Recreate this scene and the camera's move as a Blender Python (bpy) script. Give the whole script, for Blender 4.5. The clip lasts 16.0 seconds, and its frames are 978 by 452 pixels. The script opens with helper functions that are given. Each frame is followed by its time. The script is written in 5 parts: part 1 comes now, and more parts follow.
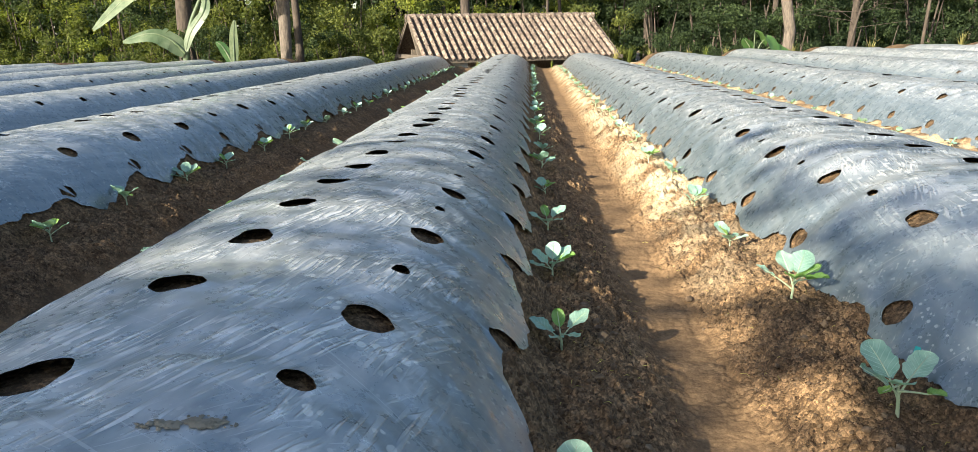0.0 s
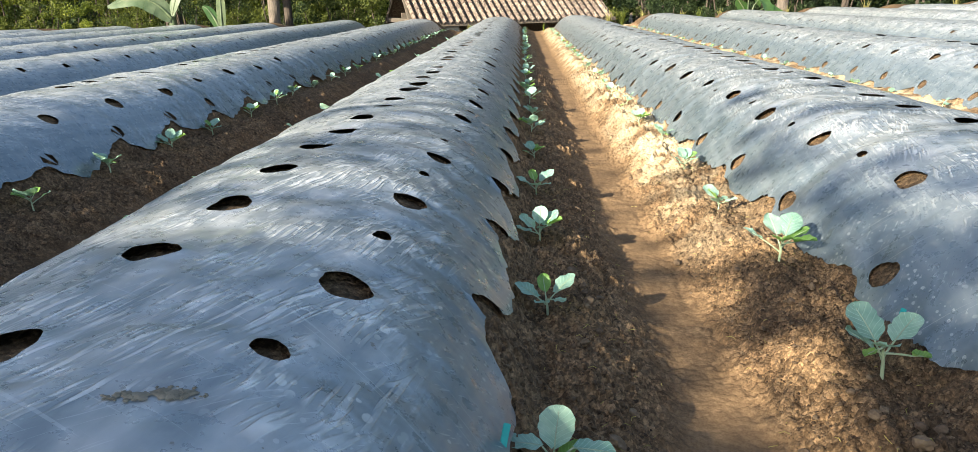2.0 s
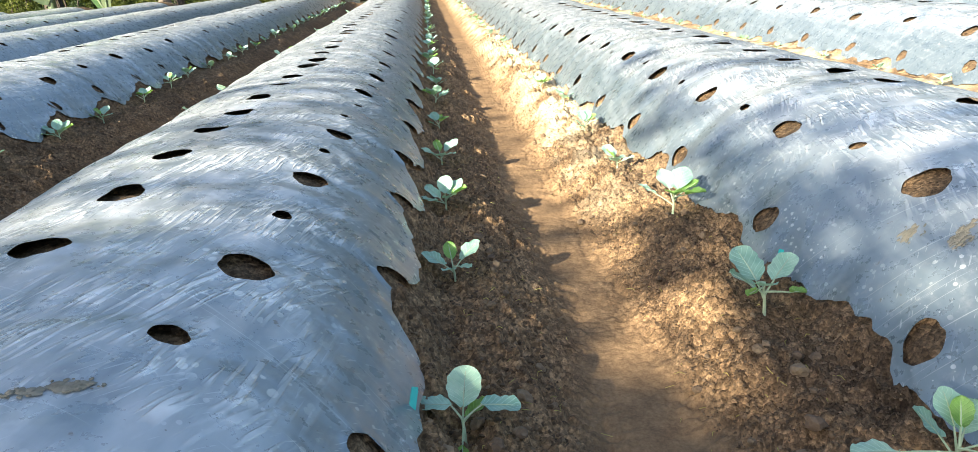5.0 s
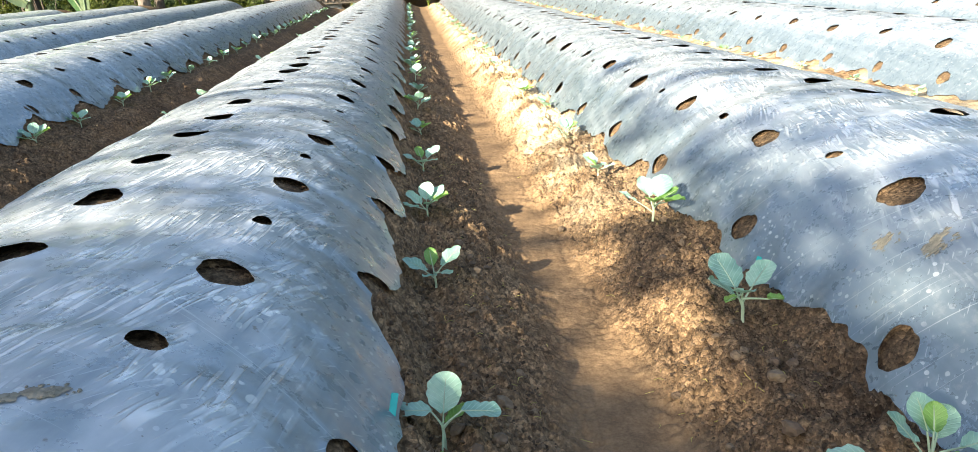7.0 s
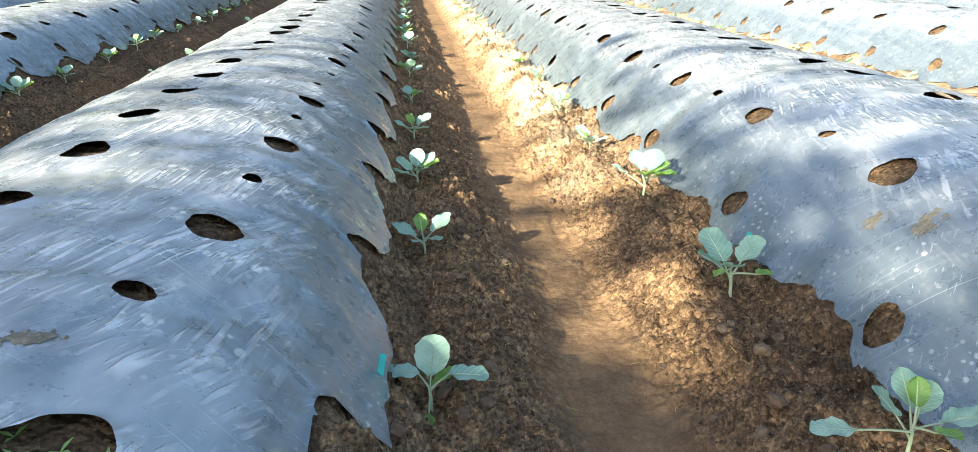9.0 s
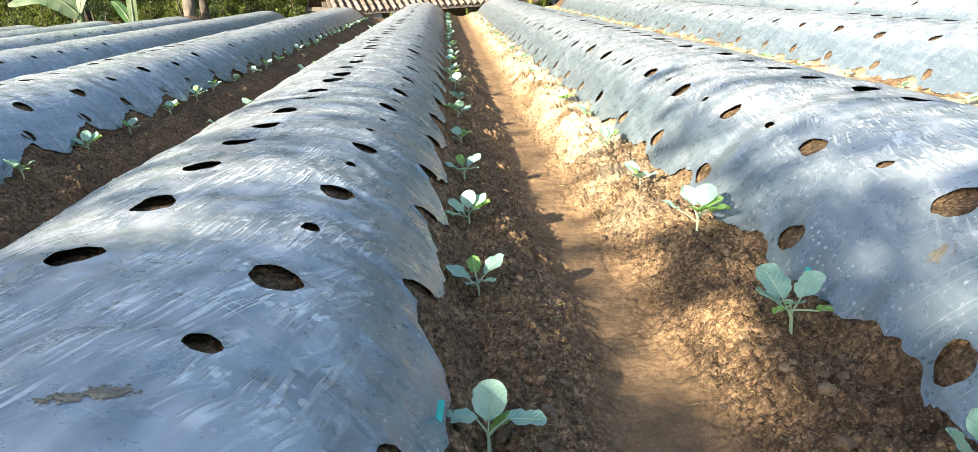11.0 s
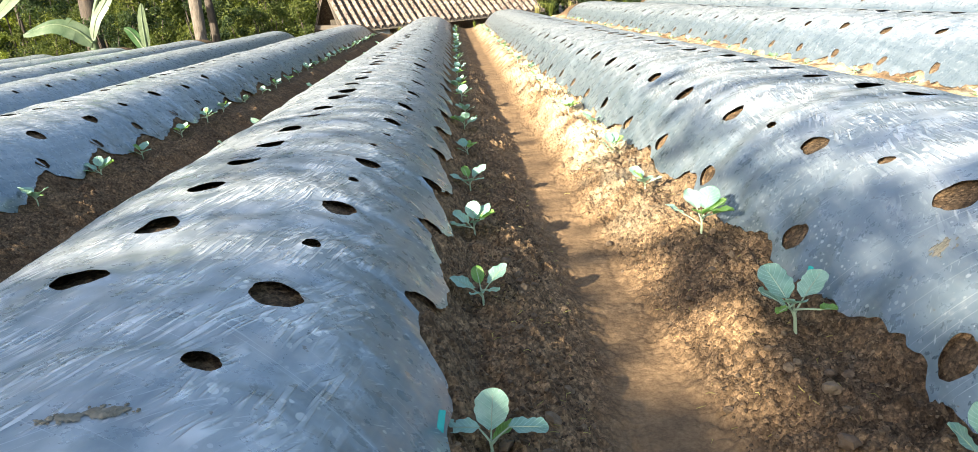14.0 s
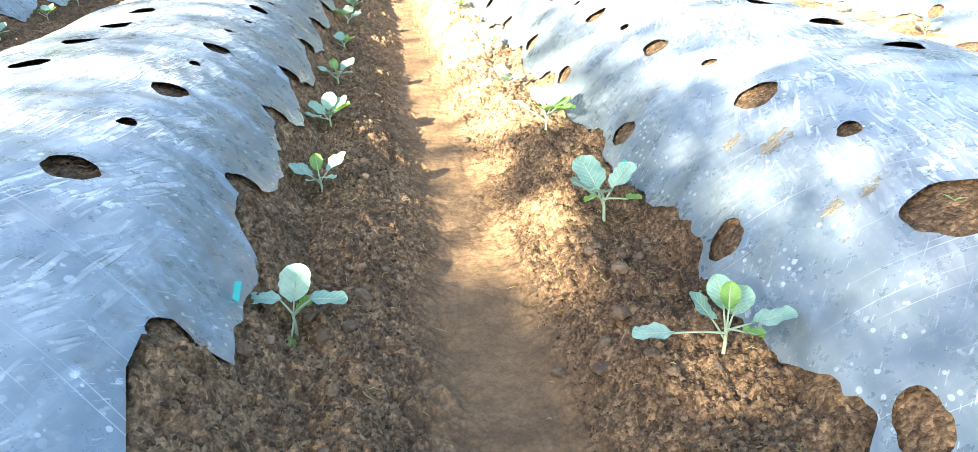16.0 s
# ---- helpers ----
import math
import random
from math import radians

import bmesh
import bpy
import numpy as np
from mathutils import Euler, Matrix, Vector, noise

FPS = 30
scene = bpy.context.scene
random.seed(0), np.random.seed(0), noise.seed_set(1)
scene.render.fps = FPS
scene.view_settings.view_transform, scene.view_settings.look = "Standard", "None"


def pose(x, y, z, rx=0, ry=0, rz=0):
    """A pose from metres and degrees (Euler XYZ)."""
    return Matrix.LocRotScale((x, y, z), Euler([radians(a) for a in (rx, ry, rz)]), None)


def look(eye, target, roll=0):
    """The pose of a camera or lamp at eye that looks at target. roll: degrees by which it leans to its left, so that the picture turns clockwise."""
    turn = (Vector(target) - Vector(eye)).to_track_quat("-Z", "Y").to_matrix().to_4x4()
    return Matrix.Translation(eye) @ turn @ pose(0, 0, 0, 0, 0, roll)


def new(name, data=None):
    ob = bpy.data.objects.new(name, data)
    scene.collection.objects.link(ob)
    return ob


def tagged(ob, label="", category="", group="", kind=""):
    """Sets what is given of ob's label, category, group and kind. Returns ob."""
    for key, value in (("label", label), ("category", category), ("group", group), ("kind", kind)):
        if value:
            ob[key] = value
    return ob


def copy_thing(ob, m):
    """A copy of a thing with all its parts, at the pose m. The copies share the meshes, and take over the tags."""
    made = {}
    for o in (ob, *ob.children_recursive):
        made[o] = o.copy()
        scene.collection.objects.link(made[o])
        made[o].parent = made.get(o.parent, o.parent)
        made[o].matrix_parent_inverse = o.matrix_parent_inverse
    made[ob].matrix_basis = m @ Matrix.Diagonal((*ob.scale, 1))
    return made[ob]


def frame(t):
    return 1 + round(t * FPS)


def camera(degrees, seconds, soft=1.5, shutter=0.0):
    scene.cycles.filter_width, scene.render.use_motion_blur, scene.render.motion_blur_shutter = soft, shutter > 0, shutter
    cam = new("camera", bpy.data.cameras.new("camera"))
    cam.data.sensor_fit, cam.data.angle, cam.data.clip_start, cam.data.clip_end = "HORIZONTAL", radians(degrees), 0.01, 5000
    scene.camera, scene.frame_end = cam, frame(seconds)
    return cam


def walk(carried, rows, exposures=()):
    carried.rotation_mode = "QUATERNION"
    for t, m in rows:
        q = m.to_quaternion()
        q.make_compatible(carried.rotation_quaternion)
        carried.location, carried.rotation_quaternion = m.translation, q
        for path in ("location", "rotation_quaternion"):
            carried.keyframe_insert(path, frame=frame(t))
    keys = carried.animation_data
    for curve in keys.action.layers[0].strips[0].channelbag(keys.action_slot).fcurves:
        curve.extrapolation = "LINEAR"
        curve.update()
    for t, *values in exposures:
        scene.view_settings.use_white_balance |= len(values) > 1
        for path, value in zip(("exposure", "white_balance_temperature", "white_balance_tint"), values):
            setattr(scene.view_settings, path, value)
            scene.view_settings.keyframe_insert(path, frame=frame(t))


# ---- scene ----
cam = camera(65.6, 16.0, soft=0.5)
METRES, EYE, TILT, LEAN, TURN = 0.737, 0.7, -13.95, 1.1, 2.95
ROWS = [
    (0.0, 0.0, 0.0, 0.0, 0.0, 0.0, -0.0),
    (0.5, -0.0233, -0.0168, 0.0073, 2.93, 4.54, -0.18),
    (1.0, 0.0041, 0.0028, 0.0155, 2.33, 1.05, 1.78),
    (1.5, 0.0014, 0.0248, 0.0087, 2.42, -1.89, 1.36),
    (2.0, 0.0289, 0.0318, -0.002, -0.49, -2.62, 0.47),
    (2.5, 0.021, 0.0219, -0.002, 0.92, -2.82, 1.17),
    (3.0, 0.0314, 0.0105, 0.0073, 0.67, -4.06, 3.46),
    (3.5, 0.0688, -0.0213, 0.0095, -1.43, -4.49, 4.37),
    (4.0, 0.0885, -0.0323, 0.0145, -4.66, -5.47, 5.77),
    (4.5, 0.0762, -0.0048, 0.0014, -6.05, -6.82, 3.87),
    (5.0, 0.0733, -0.0193, -0.0055, -6.9, -5.08, 3.98),
    (7.5, 0.074, -0.0236, -0.0074, -8.64, -4.64, 3.3),
    (8.0, 0.0457, -0.0112, -0.0254, -7.66, -6.07, 1.41),
    (8.5, 0.0563, -0.0118, -0.0237, -7.6, -5.58, 0.98),
    (9.0, 0.0579, -0.013, -0.0295, -9.17, -6.6, 1.59),
    (9.5, 0.0405, -0.0072, -0.0287, -6.67, -6.42, 1.74),
    (10.0, 0.0435, -0.0204, -0.0132, -6.04, -4.83, 3.0),
    (12.5, 0.052, -0.0282, -0.0034, -4.62, -3.57, 3.55),
    (13.0, 0.0512, -0.0278, -0.0093, -3.65, -3.99, 3.38),
    (13.5, 0.0493, -0.0256, -0.0055, -3.47, -3.67, 3.39),
    (14.0, 0.0928, -0.042, -0.0099, -4.45, -2.98, 5.47),
    (14.5, 0.102, -0.022, -0.0202, -18.06, -4.43, 3.41),
    (15.0, 0.0675, -0.0294, -0.0338, -20.61, -7.98, 2.32),
    (15.5, 0.1455, -0.0818, -0.0148, -17.19, -9.08, 5.19),
    (16.0, 0.3356, -0.1481, -0.0809, -10.5, -10.41, 3.48),
]
walk(cam, [(t, pose(0, 0, EYE, TILT, LEAN, TURN) @ pose(METRES * x, METRES * y, METRES * z, 90 + pitch, roll, yaw)) for t, x, y, z, yaw, pitch, roll in ROWS],
     [(t, stops, 6450, 8.0) for t, stops in ((0.0, 1.66), (1.5, 1.70), (3.5, 1.86), (5.0, 2.20), (9.0, 2.28), (12.5, 2.13), (14.0, 2.15), (14.6, 2.43), (15.2, 2.82), (16.0, 3.18))])

# ---- light ----
SUN = Vector((-0.58, -0.70, 0.388)).normalized()
world = bpy.data.worlds.new("sky")
scene.world = world
world.use_nodes = True
wn = world.node_tree
wn.nodes.clear()
sky = wn.nodes.new("ShaderNodeTexSky")
sky.sky_type = "NISHITA"
sky.sun_disc = False
sky.sun_elevation = math.asin(SUN.z)
sky.sun_rotation = math.atan2(SUN.x, SUN.y)
sky.dust_density = 1.5
wbg = wn.nodes.new("ShaderNodeBackground")
wbg.inputs["Strength"].default_value = 0.08
wout = wn.nodes.new("ShaderNodeOutputWorld")
wn.links.new(sky.outputs[0], wbg.inputs["Color"])
wn.links.new(wbg.outputs[0], wout.inputs["Surface"])
lamp = bpy.data.lights.new("sun", "SUN")
lamp.energy = 4.8
lamp.angle = radians(0.5)
lamp.color = (1.0, 0.90, 0.72)
sun = new("sun", lamp)
sun.matrix_world = look(SUN * 60, (0, 0, 0))

# ---- noise on arrays ----


def lattice(ix, iy, seed):
    h = (ix.astype(np.int64) * 374761393 + iy.astype(np.int64) * 668265263 + seed * 974634777) & 0xFFFFFFFF
    h = ((h ^ (h >> 13)) * 1274126177) & 0xFFFFFFFF
    h = h ^ (h >> 16)
    return (h & 0xFFFF) / 32767.5 - 1.0


def smooth(x, y, size, seed=0):
    """Value noise in -1..1 with cells of that size in metres."""
    x, y = np.asarray(x, float) / size, np.asarray(y, float) / size
    ix, iy = np.floor(x), np.floor(y)
    fx, fy = x - ix, y - iy
    fx, fy = fx * fx * (3 - 2 * fx), fy * fy * (3 - 2 * fy)
    a, b = lattice(ix, iy, seed), lattice(ix + 1, iy, seed)
    c, d = lattice(ix, iy + 1, seed), lattice(ix + 1, iy + 1, seed)
    return (a + (b - a) * fx) * (1 - fy) + (c + (d - c) * fx) * fy


def crumbly(x, y, size, seed=0):
    """Heights in metres of rounded crumbs of about that size, strewn without order."""
    x, y = np.asarray(x, float) / size, np.asarray(y, float) / size
    ix, iy = np.floor(x), np.floor(y)
    h = np.zeros(x.shape)
    for a in (-1, 0, 1):
        for b in (-1, 0, 1):
            cx, cy = ix + a, iy + b
            r = 0.52 + 0.28 * lattice(cx, cy, seed + 2)
            dx, dy = x - cx - 0.5 - 0.5 * lattice(cx, cy, seed), y - cy - 0.5 - 0.5 * lattice(cx, cy, seed + 1)
            skew = 1 + 0.35 * lattice(cx, cy, seed + 3)
            h = np.maximum(h, r * np.sqrt(np.maximum(0, 1 - (dx * dx * skew + dy * dy / skew) / (r * r))))
    return h * size


def step(a, b, x):
    s = np.clip((np.asarray(x, float) - a) / (b - a), 0, 1)
    return s * s * (3 - 2 * s)


# ---- plan ----
MID, PITCH = -0.53, 1.855          # middle of the bed beside the camera, bed to bed
EDGE = 2.9                         # how squarely a bed's flanks fall


def half_of(i):
    """Half the width of a bed; those beyond the furrow are a little narrower."""
    return np.where(np.asarray(i) <= 0, 0.575, 0.555)


def top_of(i):
    return np.where(np.asarray(i) <= 0, 0.31, 0.30)



def rise(x):
    return 0.012 * np.maximum(np.asarray(x, float) - 2.5, 0)


def bed_end(i):
    return 18.9 + 0.35 * math.sin(i * 2.3) - (0.05 * i if i > 0 else 0.0)


def rim_holes(i, side):
    """Where, along a bed, holes cut through the film's edge on that side."""
    known = {(0, 1): [0.805, 1.36, 1.90, 2.326], (1, -1): [0.523, 1.042, 1.667, 2.31], (-1, 1): [2.968, 3.543, 4.094, 4.648]}.get((i, side), [])
    rnd = random.Random(900 + i * 2 + side)
    out = [-0.25] + (known or [0.25 + rnd.random() * 0.3])
    while out[-1] < 19.5:
        out.append(out[-1] + 0.57 + rnd.uniform(-0.05, 0.05))
    return out


RIMS = {(i, side): rim_holes(i, side) for i in range(-9, 11) for side in (-1, 1)}


def film_reach(i, side, y):
    """How far from the bed's middle the film runs on one side: it is torn back, and the soil laps over it, beside each rim hole."""
    y = np.asarray(y, float)
    rims = np.array(RIMS[(i, side)])
    k = np.clip(np.searchsorted(rims, y) - 1, 0, len(rims) - 2)
    s = np.clip((y - rims[k]) / (rims[k + 1] - rims[k]), 0, 1)
    if side > 0:
        late = (k == 1) & (i == 0)
        back = step(np.where(late, 0.58, 0.34), np.where(late, 0.80, 0.95), s) * step(1.02, 0.985, s) + 0.55 * step(np.where(late, 0.04, 0.22), 0.0, s)
    else:
        back = step(0.02, 0.10, s) * step(0.48, 0.22, s)
    base = 0.530 if i == 0 else 0.560 if i < 0 else 0.550
    r = base - (0.062 if side > 0 else 0.030) * back * (0.8 + 0.3 * smooth(y, y * 0 + i * 2 + side, 0.6, 41))
    r = r + 0.007 * smooth(y, y * 0 + i * 5 + side, 0.16, 21) + 0.006 * smooth(y, y * 0 + i * 5 + side, 0.045, 22) + 0.003 * smooth(y, y * 0 + i + side, 0.018, 23)
    return r


def torn_at(y):
    """The near end of the bed beside the camera, where the film is torn back further."""
    return 0.447 + 0.22 * np.clip(0.69 - np.asarray(y, float), 0, 0.25)


def film_height(u, y, i=0):
    u = np.abs(u)
    lift = 0.006 * smooth(y, u * 0 + i * 7.3, 0.9, 5)
    return (top_of(i) + lift) * (1 - (u / half_of(i)) ** EDGE)


def ground_height(x, y, fine=True):
    x, y = np.asarray(x, float), np.asarray(y, float)
    i = np.clip(np.round((x - MID) / PITCH), -9, 10)
    u = np.abs(x - MID - i * PITCH)
    side = np.sign(x - MID - i * PITCH)
    curve = (top_of(i) + 0.006 * smooth(y, i * 7.3, 0.9, 5)) * (1 - (np.minimum(u, 0.8) / half_of(i)) ** EDGE)
    reach = np.full(x.shape, 0.55)
    for (b, s), _ in RIMS.items():
        sel = (i == b) & (side == s)
        if sel.any():
            reach[sel] = film_reach(b, s, y[sel])
    reach = np.where((i == 0) & (side > 0) & (y < 0.765), np.minimum(reach, torn_at(y)), reach)
    lap = step(-0.010, 0.010, u - reach)
    mound = curve - 0.018 + 0.018 * lap
    shoulder = np.where(side > 0, -0.004, 0.008) + np.where(side > 0, 0.014, 0.024) * smooth(x * 0 + i * 3 + side * 1.3, y, 0.16, 11) + 0.012 * smooth(x * 2, y, 0.07, 12)
    floor_at = 0.93
    dip = step(0.66, floor_at - 0.05, u + 0.02 * smooth(x, y, 0.3, 14))
    trench = shoulder * (1 - dip) - (0.105 + 0.012 * smooth(x, y, 0.5, 15)) * dip
    trench = np.where(lap < 0.5, np.minimum(trench, curve - 0.012), trench)
    blend_up = np.maximum(mound, trench) + 0.006 * np.exp(-((mound - trench) / 0.02) ** 2)
    z = np.where(u < 0.66, np.where(lap < 0.5, mound, blend_up), trench)
    # each seedling of the row beside the camera's bed stands at the edge of a small hollow
    for hy in (1.03, 1.645, 2.19, 2.77, 3.45):
        z = z - 0.034 * np.exp(-(((x - 0.015) / 0.034) ** 2 + ((y - hy + 0.01) / 0.055) ** 2) ** 1.5) * (lap > 0.5)
    inside = step(19.6, 18.9, y) * step(-18.5, -17.5, x) * step(20.2, 19.2, x)
    z = z * inside
    if fine:
        tilled = 0.10 + 0.90 * step(0.92, 0.76, u + 0.03 * smooth(x, y, 0.11, 16))
        rough = inside * tilled * (0.35 + 0.65 * lap)
        z = z + rough * 0.009 * smooth(x, y, 0.06, 1)
        sel = (rough > 0.02) & (x > -2.4) & (x < 2.2) & (y > 0.3) & (y < 8)
        cx, cy, open_soil = x[sel], y[sel], lap[sel]
        some = np.clip(0.5 + 0.9 * smooth(cx, cy, 0.19, 17), 0, 1)
        z[sel] += rough[sel] * (0.6 * some * open_soil * crumbly(cx, cy, 0.046, 60) + 0.75 * crumbly(cx, cy, 0.021, 64) + 1.0 * crumbly(cx, cy, 0.0125, 68) + 1.0 * crumbly(cx, cy, 0.0078, 72) - 0.005 * open_soil - 0.014)
    brink = 19.3 + 1.5 * (1 - step(-5.2, -4.2, x) * step(5.5, 4.2, x))
    z = z + rise(x) - 1.75 * step(0, 1.2, y - brink)
    z = z + (1 - inside) * 0.12 * smooth(x, y, 2.5, 8)
    return z


def ground_at(x, y):
    return float(ground_height(np.array([x]), np.array([y]), False)[0])


# ---- materials ----


def material(name):
    m = bpy.data.materials.new(name)
    m.use_nodes = True
    t = m.node_tree
    b = t.nodes["Principled BSDF"]
    return m, t, b


def node(t, kind, **values):
    n = t.nodes.new(kind)
    for k, v in values.items():
        n.inputs[k.replace("_", " ")].default_value = v
    return n


def noise_node(t, scale, detail=4.0, rough=0.6, stretch=(1, 1, 1), turn=(0, 0, 0), placed=False):
    c = t.nodes.new("ShaderNodeNewGeometry" if placed else "ShaderNodeTexCoord")
    m = t.nodes.new("ShaderNodeMapping")
    m.inputs["Scale"].default_value = stretch
    m.inputs["Rotation"].default_value = turn
    n = node(t, "ShaderNodeTexNoise", Scale=scale, Detail=detail, Roughness=rough)
    t.links.new(c.outputs["Position" if placed else "Object"], m.inputs["Vector"])
    t.links.new(m.outputs[0], n.inputs["Vector"])
    return n


def ramp(t, source, stops):
    r = t.nodes.new("ShaderNodeValToRGB")
    r.color_ramp.elements[0].position, r.color_ramp.elements[0].color = stops[0][0], (*stops[0][1], 1)
    r.color_ramp.elements[1].position, r.color_ramp.elements[1].color = stops[-1][0], (*stops[-1][1], 1)
    for p, c in stops[1:-1]:
        r.color_ramp.elements.new(p).color = (*c, 1)
    t.links.new(source, r.inputs[0])
    return r


def blend(t, fac, a, b, mode="MIX"):
    x = t.nodes.new("ShaderNodeMix")
    x.data_type, x.blend_type = "RGBA", mode
    for socket, value in ((0, fac), (6, a), (7, b)):
        if isinstance(value, (int, float)):
            x.inputs[socket].default_value = value
        elif isinstance(value, tuple):
            x.inputs[socket].default_value = (*value, 1)
        else:
            t.links.new(value, x.inputs[socket])
    return x.outputs[2]


def bump(t, b, source, strength, distance):
    n = node(t, "ShaderNodeBump", Strength=strength, Distance=distance)
    t.links.new(source, n.inputs["Height"])
    last = b.inputs["Normal"].links
    if last:
        t.links.new(last[0].from_socket, n.inputs["Normal"])
    t.links.new(n.outputs[0], b.inputs["Normal"])


def cells(t, scale):
    """Crumbs: cells with a tone of their own and a rounded height."""
    co = t.nodes.new("ShaderNodeTexCoord")
    v = t.nodes.new("ShaderNodeTexVoronoi")
    v.inputs["Scale"].default_value = scale
    t.links.new(blend(t, 0.3 / scale, co.outputs["Object"], noise_node(t, scale * 0.5, 3).outputs["Color"], "ADD"), v.inputs["Vector"])
    up = node(t, "ShaderNodeMath")
    up.operation = "SUBTRACT"
    up.inputs[0].default_value = 1.0
    t.links.new(v.outputs["Distance"], up.inputs[1])
    return v.outputs["Color"], v.outputs["Distance"], up.outputs[0]


def soil_material(name="soil", trodden=True):
    m, t, b = material(name)
    big = noise_node(t, 1.6, 3)
    mid = noise_node(t, 14, 5, 0.7)
    fine = noise_node(t, 170, 4, 0.75)
    base = ramp(t, mid.outputs[0], [(0.3, (0.110, 0.074, 0.044)), (0.5, (0.200, 0.135, 0.080)), (0.72, (0.275, 0.192, 0.116))])
    grain = ramp(t, fine.outputs[0], [(0.3, (0.6, 0.58, 0.57)), (0.65, (1.3, 1.27, 1.25))])
    dry = ramp(t, big.outputs[0], [(0.35, (0.8, 0.78, 0.76)), (0.7, (1.25, 1.22, 1.12))])
    tone1, gap1, up1 = cells(t, 85)
    tone2, gap2, up2 = cells(t, 190)
    c = blend(t, 1.0, base.outputs[0], grain.outputs[0], "MULTIPLY")
    c = blend(t, 1.0, c, dry.outputs[0], "MULTIPLY")
    for tone, amount in ((tone1, 0.65), (tone2, 0.55)):
        bw = t.nodes.new("ShaderNodeRGBToBW")
        t.links.new(tone, bw.inputs[0])
        c = blend(t, amount, c, ramp(t, bw.outputs[0], [(0.15, (0.40, 0.38, 0.37)), (0.5, (0.95, 0.95, 0.95)), (0.8, (1.60, 1.56, 1.50))]).outputs[0], "MULTIPLY")
    keep = None
    if trodden:
        # the trampled furrow bottom is finer and paler
        pos = t.nodes.new("ShaderNodeNewGeometry")
        sep = t.nodes.new("ShaderNodeSeparateXYZ")
        t.links.new(pos.outputs["Position"], sep.inputs[0])
        mapr = node(t, "ShaderNodeMapRange")
        mapr.inputs["From Min"].default_value = -0.070
        mapr.inputs["From Max"].default_value = -0.108
        mapr.inputs["To Max"].default_value = 0.96
        t.links.new(sep.outputs["Z"], mapr.inputs[0])
        silt = blend(t, 1.0, (0.215, 0.143, 0.080), ramp(t, mid.outputs[0], [(0.3, (0.62, 0.6, 0.6)), (0.7, (1.2, 1.16, 1.12))]).outputs[0], "MULTIPLY")
        silt = blend(t, 0.6, silt, grain.outputs[0], "MULTIPLY")
        c = blend(t, mapr.outputs[0], c, silt)
        k = node(t, "ShaderNodeMath")
        k.operation = "SUBTRACT"
        k.inputs[0].default_value = 1.0
        t.links.new(mapr.outputs[0], k.inputs[1])
        keep = k.outputs[0]
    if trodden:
        # painted sunlight on the upper banks, read from the ground mesh
        lit_bank = t.nodes.new("ShaderNodeAttribute")
        lit_bank.attribute_name = "bank_sunlight"
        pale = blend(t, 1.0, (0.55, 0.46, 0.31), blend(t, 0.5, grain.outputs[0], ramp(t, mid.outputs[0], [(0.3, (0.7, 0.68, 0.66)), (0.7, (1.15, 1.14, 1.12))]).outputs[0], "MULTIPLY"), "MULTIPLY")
        c = blend(t, lit_bank.outputs["Fac"], c, pale)
        darker = t.nodes.new("ShaderNodeAttribute")
        darker.attribute_name = "darker_soil"
        c = blend(t, darker.outputs["Fac"], c, blend(t, 1.0, c, (0.60, 0.62, 0.66), "MULTIPLY"))
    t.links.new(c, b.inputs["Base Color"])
    b.inputs["Roughness"].default_value = 0.95
    b.inputs["Specular IOR Level"].default_value = 0.12
    bump(t, b, scaled(t, mid.outputs[0], keep) if keep else mid.outputs[0], 0.25, 0.012)
    for up, depth in ((up1, 0.008), (up2, 0.004)):
        bump(t, b, scaled(t, up, keep) if keep else up, 0.45, depth)
    bump(t, b, fine.outputs[0], 0.25, 0.0015)
    return m


def scaled(t, a, b):
    x = t.nodes.new("ShaderNodeMath")
    x.operation = "MULTIPLY"
    for k, v in ((0, a), (1, b)):
        if isinstance(v, (int, float)):
            x.inputs[k].default_value = v
        else:
            t.links.new(v, x.inputs[k])
    return x.outputs[0]


def drawn_noise(t, width, length, turn, detail=1.0):
    """Noise drawn out to streaks of that width and length in metres, turned about the upright."""
    c = t.nodes.new("ShaderNodeTexCoord")
    m = t.nodes.new("ShaderNodeMapping")
    m.vector_type = "TEXTURE"
    m.inputs["Scale"].default_value = (width, length, 4 * width)
    m.inputs["Rotation"].default_value = (0, 0, turn)
    n = node(t, "ShaderNodeTexNoise", Scale=1.0, Detail=detail, Roughness=0.5)
    t.links.new(c.outputs["Object"], m.inputs["Vector"])
    t.links.new(m.outputs[0], n.inputs["Vector"])
    return n.outputs[0]


